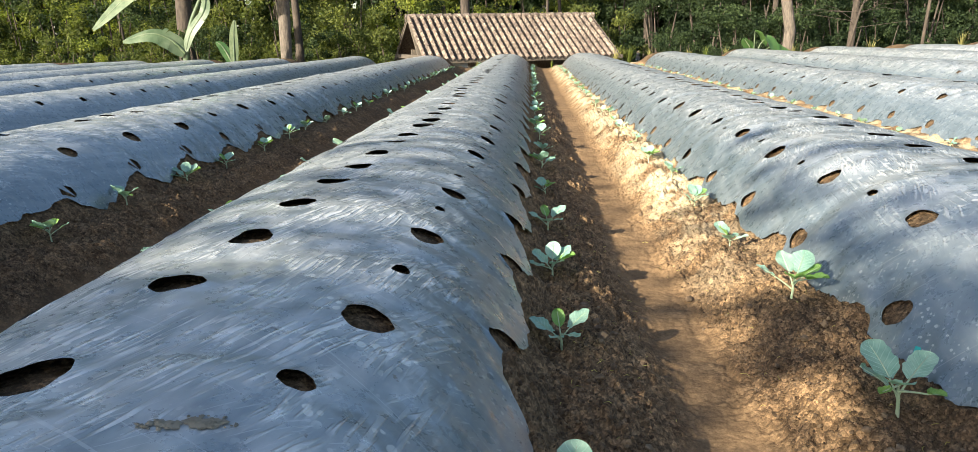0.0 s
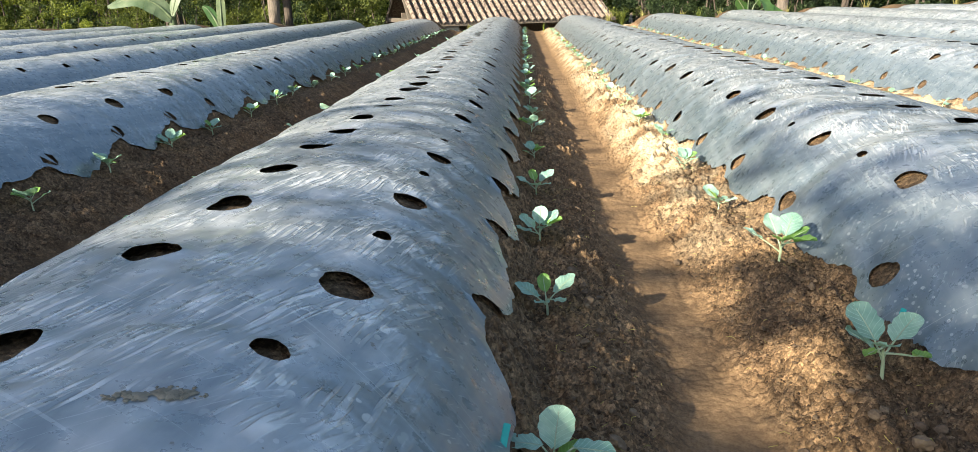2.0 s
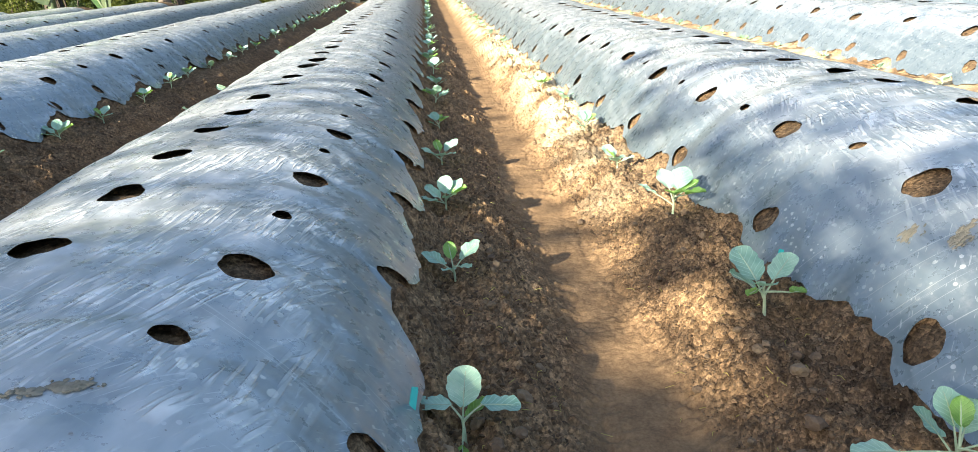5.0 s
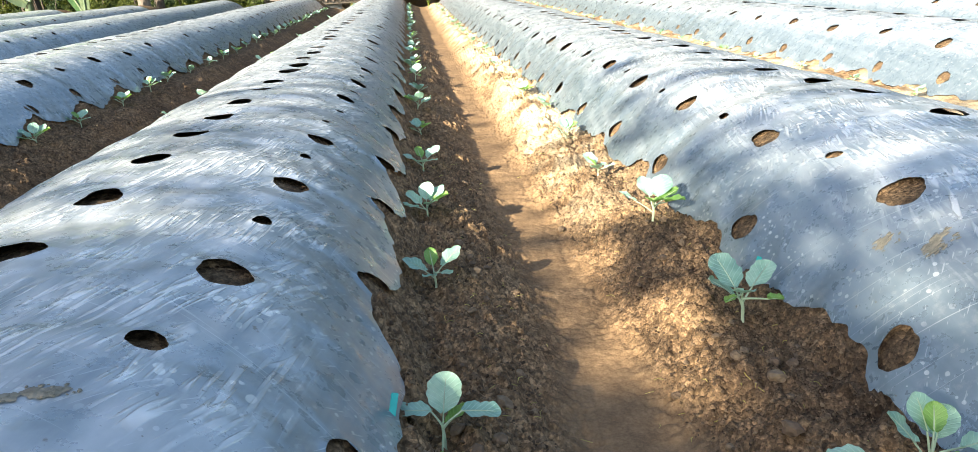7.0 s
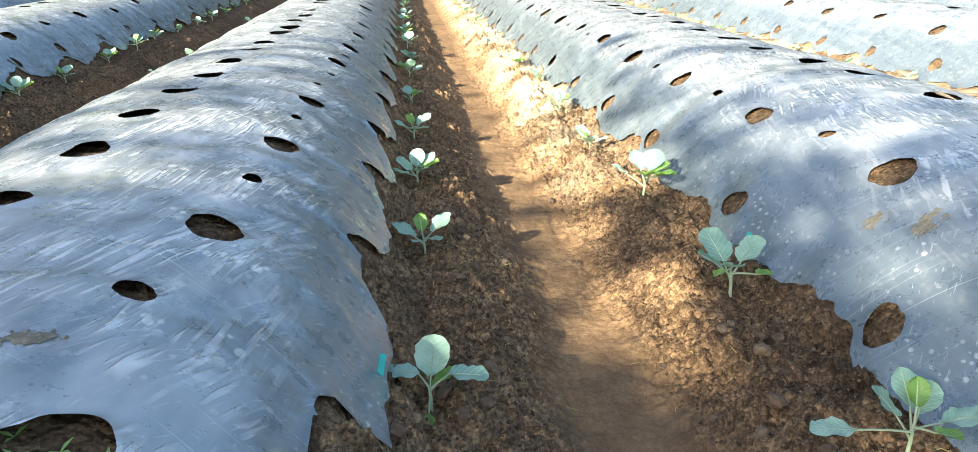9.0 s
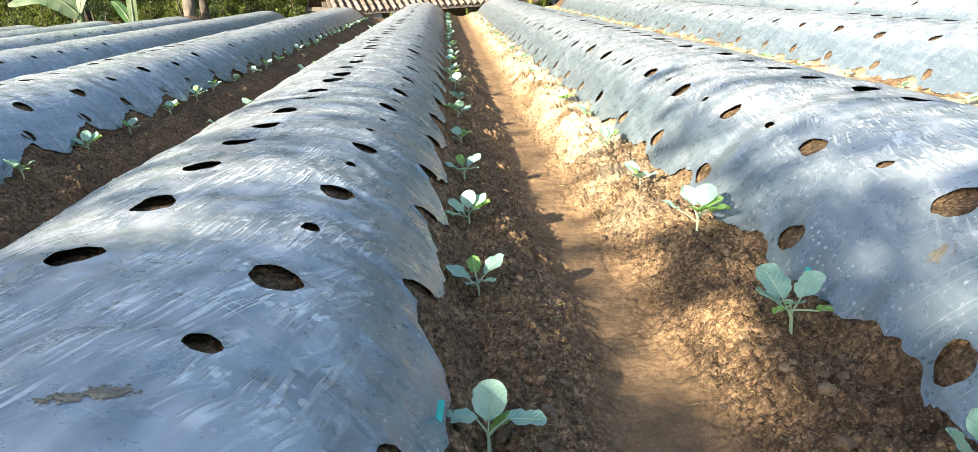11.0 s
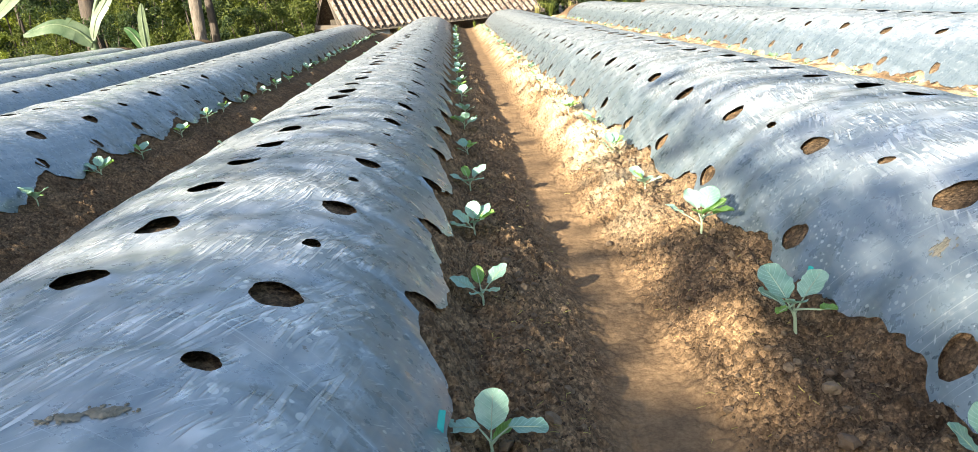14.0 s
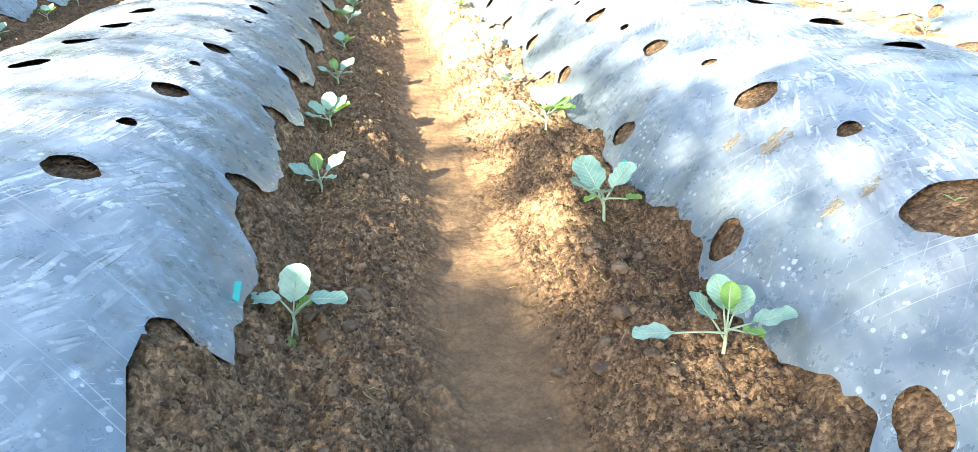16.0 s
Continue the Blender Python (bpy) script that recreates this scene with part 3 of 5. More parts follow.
def film(i):
    rnd = random.Random(100 + i)
    near = i in (0, 1)
    close = i in (-1, 2)
    end = bed_end(i)
    start = {0: 0.15, 1: 0.25}.get(i, 0.0)
    if near:
        ys = spaced([(-6.0, 0.25), (start, 0.0065), (1.8, 0.0095), (3.4, 0.018), (7, 0.033), (end, 1)])
        nu = 176
    elif close:
        ys = spaced([(-6.0, 0.25), (start, 0.022), (7, 0.036), (end, 1)])
        nu = 62
    else:
        ys = spaced([(-6.0, 0.5), (start, 0.036 if abs(i) < 4 else 0.055), (end, 1)])
        nu = 34 if abs(i) < 4 else 26
    s = np.linspace(-1, 1, nu)
    s = np.sign(s) * np.abs(s) ** 0.82
    S, Y = np.meshgrid(s, ys)
    reach = np.where(S > 0, film_reach(i, 1, ys)[:, None], film_reach(i, -1, ys)[:, None])
    U = S * reach
    gone = np.zeros(U.shape, bool)
    curl = np.zeros(U.shape)
    for u0, y0, a, b in holes_of(i, rnd):
        steep = float(top_of(i)) * EDGE * (abs(u0) / float(half_of(i))) ** (EDGE - 1) / float(half_of(i))
        a = a / math.sqrt(1 + steep * steep)
        ph = rnd.uniform(0, 6.3)
        squash = rnd.uniform(0.03, 0.12)
        sel = np.nonzero((ys > y0 - 3 * b) & (ys < y0 + 3 * b))[0]
        if not len(sel):
            continue
        r0, r1 = sel[0], sel[-1] + 1
        du, dy = U[r0:r1] - u0, Y[r0:r1] - y0
        ang = np.arctan2(dy, du)
        lim = 1 + squash * np.cos(2 * ang + ph) + 0.06 * np.cos(3 * ang + ph * 2) + 0.03 * np.cos(7 * ang + ph)
        rho = np.hypot(du / a, dy / b) / lim
        inside = rho < 1
        f = np.where(inside, 1 / np.maximum(rho, 0.05), 1.0)
        gone[r0:r1] |= inside
        curl[r0:r1] += 0.0035 * np.clip((1.5 - rho) / 0.5, 0, 1) ** 2 * (0.6 + 0.4 * np.cos(ang * 2 + ph)) * min(1.0, a / 0.03)
        U[r0:r1] = np.where(inside, u0 + du * f, U[r0:r1])
        Y[r0:r1] = np.where(inside, y0 + dy * f, Y[r0:r1])
    if i == 0:
        t = torn_at(Y)
        off = (Y < 0.765) & (U > t)
        gone |= off
        hang = off & (Y > 0.735) & (U > t + 0.015)
        Y = np.where(hang, 0.765, Y)
        U = np.where(off & ~hang, t, U)
    Z = film_height(U, Y, i) + curl
    across = np.clip(np.abs(U) / 0.5, 0, 1)
    sag = 0.006 * smooth(U, Y, 0.22, 31 + i) + 0.0035 * smooth(U * 0.5, Y, 0.07, 32 + i)
    tug = 0.0016 * smooth(U + 0.2 * Y, Y * 0.15, 0.024, 33 + i) * (1.2 - across) * np.clip(0.4 + smooth(U, Y, 0.3, 36 + i), 0, 1)
    flap = 0.004 * step(-0.05, 0.0, np.abs(U) - reach) * (1 + smooth(U * 0, Y, 0.07, 34 + i))
    droop = step(end - 0.5, end, Y) ** 2 * (Z + 0.02)
    Z = Z + sag + tug + flap - droop
    X = MID + PITCH * i + U + 0.012 * smooth(Y, Y * 0 + i, 1.3, 35)
    Z = Z + rise(X)
    F = grid_faces(nu, len(ys))
    keep = ~gone.ravel()[F].all(1)
    F = F[keep]
    V = np.stack([X, Y, Z], -1).reshape(-1, 3)
    used = np.unique(F)
    back = np.full(len(V), -1)
    back[used] = np.arange(len(used))
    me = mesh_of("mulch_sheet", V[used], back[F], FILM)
    ob = part("mulch_sheet", me)
    tagged(ob, "silver grey plastic mulch film with round holes, on soil", "plastic mulch", "mulched beds of the field")
    return ob


FILMS = {i: film(i) for i in range(-8, 10)}


def film_at(i, u, y):
    return float(film_height(np.array([u]), np.array([y]), i)[0])


# ---- seedlings ----


def leaf_blade(length, width, cup, bend, seed, rows=22, cols=9):
    """A rounded, wavy leaf along +y from the origin, broadest past its middle."""
    verts = []
    for r in range(rows + 1):
        s = (1 - math.cos(math.pi * r / rows)) / 2
        w = math.sqrt(max(0.0, 1 - ((s - 0.55) / 0.4505) ** 2)) if s > 0.55 else 1 - 0.93 * ((0.55 - s) / 0.55) ** 2.3
        w = width * max(w, 0.05) * (1 + 0.035 * math.sin(26 * s + seed))
        for c in range(cols):
            k = c / (cols - 1) * 2 - 1
            rim = abs(k) ** 3
            wave = length * (0.045 * math.sin(10 * s + seed * 3 + (2.5 if k > 0 else 0)) + 0.018 * math.sin(27 * s + seed)) * rim
            verts.append((k * w / 2, length * s - 0.05 * length * rim * (1 - s),
                          cup * width * abs(k) ** 1.5 * (1 - 0.3 * s) - bend * length * s * s + wave))
    return verts, [tuple(q) for q in grid_faces(cols, rows + 1)]


def seedling(seed, leaves, stem_height=0.035):
    """A young cabbage. leaves: azimuth, rise (of the stalk, and of the blade), stalk, length, width, young."""
    plant = new("cabbage_seedling")
    v, f = tube([(0, 0, -0.03), (0.001, 0, stem_height * 0.5), (0, 0.001, stem_height)], [0.0032, 0.0028, 0.0022], 7)
    part("stem", mesh_of("stem", v, f, RIB), plant, "pale green stem")
    for k, (az, up, stalk, length, width, young) in enumerate(leaves):
        turn = Matrix.Rotation(radians(az - 90), 4, "Z")
        up, blade_up = up if isinstance(up, tuple) else (up, up * 0.85)
        a, b = radians(up), radians(blade_up)
        z0 = stem_height * (0.45 + 0.55 * (k + 1) / len(leaves))
        p = [(0, stalk * s * math.cos(a), z0 + stalk * s * math.sin(a) - 0.1 * stalk * s * s) for s in (0, 0.35, 0.7, 1)]
        end = Vector(p[-1])
        blade_pose = Matrix.Translation(end) @ Matrix.Rotation(b, 4, "X")
        bv, bf = leaf_blade(length, width, 0.09 if not young else 0.25, 0.12 + 0.05 * math.sin(seed + k), seed + k)
        bv = [tuple(turn @ blade_pose @ Vector(q)) for q in bv]
        blade = mesh_of("leaf", bv, bf, YOUNG if young else LEAF)
        spread = blade.attributes.new("across_along", "FLOAT_VECTOR", "POINT")
        spread.data.foreach_set("vector", np.array([(c / 4 - 1, (1 - math.cos(math.pi * r / 22)) / 2, 0) for r in range(23) for c in range(9)], np.float32).ravel())
        leaf = part("leaf", blade, plant)
        mid = [blade_pose @ Vector((0, length * s, -(0.12 + 0.05 * math.sin(seed + k)) * length * s * s + 0.0006)) for s in (0.0, 0.3, 0.6, 0.85)]
        pv, pf = tube([tuple(turn @ Vector(q)) for q in p] + [tuple(turn @ q) for q in mid[1:]], [0.0021, 0.0018, 0.0016, 0.0014, 0.0011, 0.0008, 0.0004], 5)
        part("leaf_stalk", mesh_of("leaf_stalk", pv, pf, RIB), leaf, "pale whitish leaf stalk")
    tagged(plant, "young blue green cabbage seedling planted in brown soil", "cabbage seedling", "cabbage seedlings along the beds")
    return plant


SEEDLINGS = [
    seedling(1, [(262, -22, 0.034, 0.030, 0.024, True), (72, (64, 60), 0.034, 0.064, 0.060, False), (30, 34, 0.012, 0.046, 0.028, True), (-4, (42, -4), 0.046, 0.062, 0.050, False), (180, (64, 14), 0.034, 0.054, 0.046, False)], 0.036),
    seedling(2, [(155, 44, 0.030, 0.062, 0.046, False), (25, 46, 0.035, 0.062, 0.056, False), (255, 30, 0.022, 0.045, 0.034, False), (96, 58, 0.022, 0.046, 0.032, True), (320, 15, 0.025, 0.032, 0.026, False)]),
    seedling(3, [(118, 64, 0.036, 0.064, 0.064, False), (28, 46, 0.036, 0.058, 0.048, False), (168, 46, 0.020, 0.050, 0.046, False), (345, 3, 0.040, 0.026, 0.026, True), (250, 40, 0.018, 0.052, 0.040, False), (215, 8, 0.022, 0.026, 0.018, True)], 0.045),
    seedling(4, [(165, 36, 0.055, 0.045, 0.034, False), (55, 58, 0.042, 0.060, 0.056, False), (110, 58, 0.038, 0.055, 0.048, False), (15, 44, 0.030, 0.050, 0.040, True), (250, 40, 0.026, 0.048, 0.044, True), (330, 28, 0.030, 0.048, 0.038, True)], 0.04),
    seedling(5, [(150, 50, 0.030, 0.058, 0.050, False), (200, 30, 0.032, 0.055, 0.048, False), (30, 54, 0.030, 0.062, 0.054, False), (290, 42, 0.024, 0.05, 0.044, False), (80, 72, 0.026, 0.055, 0.048, False), (350, 34, 0.030, 0.05, 0.042, True)]),
    seedling(6, [(145, 56, 0.040, 0.052, 0.044, False), (45, 58, 0.040, 0.050, 0.046, False), (95, 70, 0.045, 0.052, 0.046, False), (172, 5, 0.080, 0.060, 0.044, False), (350, 26, 0.042, 0.064, 0.044, False), (300, 20, 0.03, 0.035, 0.028, True), (70, 74, 0.03, 0.04, 0.03, True)], 0.05),
]


def plant_rows():
    rnd = random.Random(7)
    first = [True] * len(SEEDLINGS)

    def put(kind, x, y, turn, size):
        m = pose(x, y, ground_at(x, y) - 0.004, rnd.uniform(-4, 4), rnd.uniform(-4, 4), turn) @ Matrix.Scale(size, 4)
        if first[kind]:
            SEEDLINGS[kind].matrix_basis = m
            first[kind] = False
            return
        ob = copy_thing(SEEDLINGS[kind], m)
        ob.scale = (size, size, size)

    known = [(0, 0.06, 1.03, 0, 1.0), (1, 0.07, 1.645, 0, 1.0), (4, 0.065, 2.19, 0, 1.0), (1, 0.065, 2.77, 15, 1.1), (3, 0.07, 3.45, 60, 0.8), (4, 0.065, 4.12, 200, 1.1),
             (5, 0.715, 0.80, 0, 1.0), (2, 0.68, 1.325, 0, 1.22), (3, 0.68, 1.92, 0, 1.15), (1, 0.67, 2.505, 90, 0.95), (4, 0.68, 3.12, 40, 0.9), (2, 0.71, 3.8, 80, 0.9), (3, 0.67, 4.3, 10, 0.9),
             (3, -1.78, 2.64, 200, 0.9), (2, -1.79, 3.21, 120, 1.0), (4, -1.79, 3.82, 30, 1.05), (1, -1.79, 4.35, 60, 1.0), (3, -1.785, 5.0, 0, 0.95), (5, -1.78, 5.54, 0, 0.9)]
    for row in known:
        put(*row)
    for x, y, grown in ((0.065, 4.7, 1.0), (0.675, 4.9, 0.8), (-1.785, 6.0, 1.0), (-1.11, 0.95, 1.25), (2.52, 1.6, 0.7), (1.93, 1.2, 0.8), (-3.02, 5.5, 0.9), (4.38, 2.5, 0.7)):
        y += rnd.uniform(0, 0.1)
        while y < 18.3:
            put(rnd.randrange(5), x + rnd.uniform(-0.02, 0.02), y, rnd.uniform(0, 360), grown * rnd.uniform(0.8, 1.1))
            y += 0.585 + rnd.uniform(-0.05, 0.05)


plant_rows()

# ---- crumbs, clods and small things on the soil and the film ----


def lump(seed, r, flat=0.7):
    bm = bmesh.new()
    bmesh.ops.create_icosphere(bm, subdivisions=2, radius=r)
    rnd = random.Random(seed)
    o = Vector((rnd.random() * 50, rnd.random() * 50, 0))
    for v in bm.verts:
        k = 1 + 0.45 * noise.noise(v.co / r * 1.1 + o) + 0.30 * noise.noise(v.co / r * 2.6 + o)
        v.co = Vector((v.co.x * k, v.co.y * k * 0.9, v.co.z * k * flat))
    me = bpy.data.meshes.new("clod")
    bm.to_mesh(me)
    bm.free()
    me.materials.append(CLOD)
    return me


def clods():
    rnd = random.Random(21)
    shapes = [lump(k, 0.01) for k in range(7)]
    spots = [(0.55, 0.88, 1.5), (0.73, 1.19, 1.0), (0.65, 1.11, 1.6), (0.61, 0.97, 1.7), (0.17, 1.72, 1.5), (0.17, 1.14, 1.6), (0.15, 1.03, 1.3), (0.70, 1.15, 1.1), (0.62, 1.21, 1.1), (0.57, 0.93, 1.2), (0.03, 0.93, 1.3), (0.01, 0.87, 1.2)]
    for _ in range(150):
        s = rnd.random()
        x = rnd.uniform(0.05, 0.24) if s < 0.4 else rnd.uniform(0.47, 0.78)
        spots.append((x, 0.5 + rnd.random() ** 1.6 * 3.0, 0.4 + 1.1 * rnd.random() ** 2))
    for x, y, size in spots:
        ob = part("soil_clod", shapes[rnd.randrange(7)], None, "", pose(x, y, ground_at(x, y) + 0.003 * size, rnd.uniform(-30, 30), rnd.uniform(-30, 30), rnd.uniform(0, 360)) @ Matrix.Scale(size, 4))
        tagged(ob, "dry brown clod of earth lying on the soil", "soil clod", "clods beside the furrow")


clods()


def crumb_material():
    m, t, b = material("soil_crumb")
    g = t.nodes.new("ShaderNodeNewGeometry")
    c = ramp(t, g.outputs["Random Per Island"], [(0.0, (0.055, 0.038, 0.025)), (0.7, (0.150, 0.102, 0.064)), (1.0, (0.21, 0.150, 0.092))]).outputs[0]
    n = noise_node(t, 120, 3)
    c = blend(t, 1.0, c, ramp(t, n.outputs[0], [(0.3, (0.8, 0.79, 0.78)), (0.7, (1.2, 1.19, 1.17))]).outputs[0], "MULTIPLY")
    t.links.new(c, b.inputs["Base Color"])
    b.inputs["Roughness"].default_value = 0.95
    b.inputs["Specular IOR Level"].default_value = 0.12
    bump(t, b, noise_node(t, 260, 3).outputs[0], 0.5, 0.002)
    return m


CRUMB = crumb_material()


def crumbs(n=26000):
    """Fine crumbs strewn over the shoulders, as one piece."""
    g = np.random.RandomState(5)
    bm = bmesh.new()
    bmesh.ops.create_icosphere(bm, subdivisions=1, radius=1.0)
    base = np.array([tuple(v.co) for v in bm.verts])
    tri = np.array([[v.index for v in f.verts] for f in bm.faces])
    bm.free()
    which = g.rand(n)
    x = np.where(which < 0.42, g.uniform(-0.1, 0.25, n), np.where(which < 0.84, g.uniform(0.50, 0.90, n), g.uniform(-1.9, -1.1, n)))
    y = 0.4 + g.rand(n) ** 1.5 * 2.8
    y = np.where(which < 0.84, y, 2.4 + g.rand(n) * 3.0)
    i = np.round((x - MID) / PITCH)
    u = x - MID - i * PITCH
    bare = np.ones(n, bool)
    for b in (-1, 0, 1):
        for sd in (-1, 1):
            bare &= ~((i == b) & (np.sign(u) == sd) & (np.abs(u) < film_reach(b, sd, y) + 0.008))
    x, y, which = x[bare], y[bare], which[bare]
    n = len(x)
    z = ground_height(x, y)
    r = 0.0017 + 0.0036 * g.rand(n) ** 3.0
    r = np.where(which < 0.84, r, r * 1.4)
    v = base[None] * (1 + 0.9 * (g.rand(n, len(base), 1) - 0.5)) * r[:, None, None] * np.array([1, 1, 0.8])
    spin = g.rand(n) * 6.28
    v = np.stack([v[..., 0] * np.cos(spin)[:, None] - v[..., 1] * np.sin(spin)[:, None], v[..., 0] * np.sin(spin)[:, None] + v[..., 1] * np.cos(spin)[:, None], v[..., 2] + 0.3 * v[..., 0]], -1)
    v = v + np.stack([x, y, z + r * 0.1], -1)[:, None]
    f = tri[None] + (np.arange(n) * len(base))[:, None, None]
    me = mesh_of("soil_crumbs", v.reshape(-1, 3), f.reshape(-1, 3), CRUMB, False)
    tagged(part("soil_crumbs", me), "fine brown crumbs of earth strewn over the soil", "soil crumbs", kind="stuff")


crumbs()


def mud_patch(i, u, y, a, b, turn, seed, bits=16):
    """Flakes of dried mud that follow the film."""
    rnd = random.Random(seed)
    pieces = []
    for _ in range(bits):
        q, w0 = rnd.random() ** 0.6, rnd.uniform(0, 6.3)
        c, s = q * a * math.cos(w0), q * b * math.sin(w0)
        cu, cy = u + c * math.cos(turn) - s * math.sin(turn), y + c * math.sin(turn) + s * math.cos(turn)
        r0 = rnd.uniform(0.12, 0.38) * (a * b) ** 0.5 * (1.25 - q)
        ph = rnd.uniform(0, 6.3)
        verts, na = [], 12
        for ring, high in ((1.0, 0.0), (0.75, 0.0009), (0.0, 0.0012)):
            for k in range(na):
                w = 2 * math.pi * k / na
                lim = r0 * ring * (1 + 0.3 * math.sin(2 * w + ph) + 0.2 * math.sin(5 * w + 2 * ph))
                uu, yy = cu + lim * math.cos(w) * 1.2, cy + lim * math.sin(w)
                ua, ya = np.array([uu]), np.array([yy])
                sag = 0.006 * smooth(ua, ya, 0.22, 31 + i)[0] + 0.0035 * smooth(ua * 0.5, ya, 0.07, 32 + i)[0]
                verts.append((MID + PITCH * i + uu + 0.012 * float(smooth(ya, ya * 0 + i, 1.3, 35)[0]), yy, film_at(i, uu, yy) + float(sag) + high * rnd.uniform(0.5, 1.4) + 0.0012))
        pieces.append((verts, [(r * na + k, r * na + (k + 1) % na, (r + 1) * na + (k + 1) % na, (r + 1) * na + k) for r in range(2) for k in range(na)]))
    part("mud_crust", mesh_of("mud_crust", *joined(pieces), MUD), FILMS[i], "crust of dried mud")


mud_patch(0, 0.165, 0.718, 0.055, 0.013, 0.30, 1, 40)
mud_patch(1, -0.41, 1.255, 0.020, 0.030, 0.2, 2, 22)
mud_patch(1, -0.375, 1.16, 0.034, 0.030, 0.8, 3, 26)
mud_patch(1, -0.41, 0.90, 0.020, 0.020, 0.4, 4, 14)
mud_patch(1, -0.365, 0.885, 0.034, 0.010, 0.5, 5, 18)


def teal_strip(x, y, z, turn, lean):
    bm = bmesh.new()
    bmesh.ops.create_cube(bm, size=1.0)
    for v in bm.verts:
        v.co = Vector((v.co.x * 0.011, v.co.y * 0.003, v.co.z * 0.040))
    bmesh.ops.bevel(bm, geom=bm.edges[:], offset=0.001, segments=2, affect="EDGES")
    me = bpy.data.meshes.new("plastic_strip")
    bm.to_mesh(me)
    bm.free()
    me.materials.append(TEAL)
    ob = part("plastic_strip", me, None, "", pose(x, y, z, lean, 18, turn))
    tagged(ob, "short teal plastic strip stuck through the mulch film", "plastic strip", "teal strips at the film's edge")


teal_strip(-0.012, 0.978, 0.092, 10, -25)
teal_strip(0.742, 1.405, 0.085, -10, -20)


def bamboo_peg(x, y, z, turn):
    v, f = tube([(0, 0, -0.06), (0, 0, 0), (0.001, 0, 0.03)], [0.007, 0.007, 0.0065], 8)
    ob = part("bamboo_peg", mesh_of("bamboo_peg", v, f, BAMBOO), None, "", pose(x, y, z, -20, 30, turn))
    tagged(ob, "grey split bamboo peg pinning the film into the soil", "peg", "pegs of the mulch film")


bamboo_peg(-0.018, 0.945, 0.048, 20)
bamboo_peg(-0.03, 0.63, 0.06, 0)


def sprout(x, y, z, turn, size):
    pieces = []
    for az in (0, 150, 260):
        a = radians(az)
        w = Vector((math.cos(a), math.sin(a), 0))
        s = Vector((-w.y, w.x, 0))
        p = [Vector((0, 0, 0.004)), w * 0.012 + Vector((0, 0, 0.010)), w * 0.026 + Vector((0, 0, 0.012))]
        q = [0.001, 0.004, 0.0006]
        v = [tuple(c + s * k * r) for c, r in zip(p, q) for k in (-1, 1)]
        pieces.append((v, [(0, 1, 3, 2), (2, 3, 5, 4)]))
    v, f = joined(pieces)
    ob = part("weed_sprout", mesh_of("weed_sprout", v, f, YOUNG), None, "", pose(x, y, z, 0, 0, turn) @ Matrix.Scale(size, 4))
    tagged(ob, "tiny green weed sprout in a planting hole", "weed sprout", "sprouts in the planting hole")


for k, (x, y) in enumerate(((-0.30, 0.56), (-0.27, 0.575), (-0.25, 0.55), (-0.235, 0.58), (-0.31, 0.585), (1.02, 0.775))):
    sprout(x, y, ground_at(x, y) + 0.002, k * 67, 0.5 + 0.08 * (k % 3))

def straws():
    """Bits of straw and root strewn over the soil, as one piece."""
    rnd = random.Random(77)
    pieces = []
    for _ in range(170):
        x = rnd.choice((rnd.uniform(0.05, 0.30), rnd.uniform(0.45, 0.76)))
        y = 0.5 + rnd.random() ** 1.5 * 2.6
        a, l = rnd.uniform(0, 6.3), rnd.uniform(0.006, 0.024)
        z = ground_at(x, y) + 0.007
        pieces.append(tube([(x, y, z), (x + 0.5 * l * math.cos(a), y + 0.5 * l * math.sin(a), z + 0.002), (x + l * math.cos(a + 0.3), y + l * math.sin(a + 0.3), z - 0.001)], [0.0006, 0.0008, 0.0005], 4))
    tagged(part("straw_bits", mesh_of("straw_bits", *joined(pieces), STRAW)), "pale bits of straw and root on the soil", "straw", kind="stuff")


straws()

# ---- shed beyond the field ----


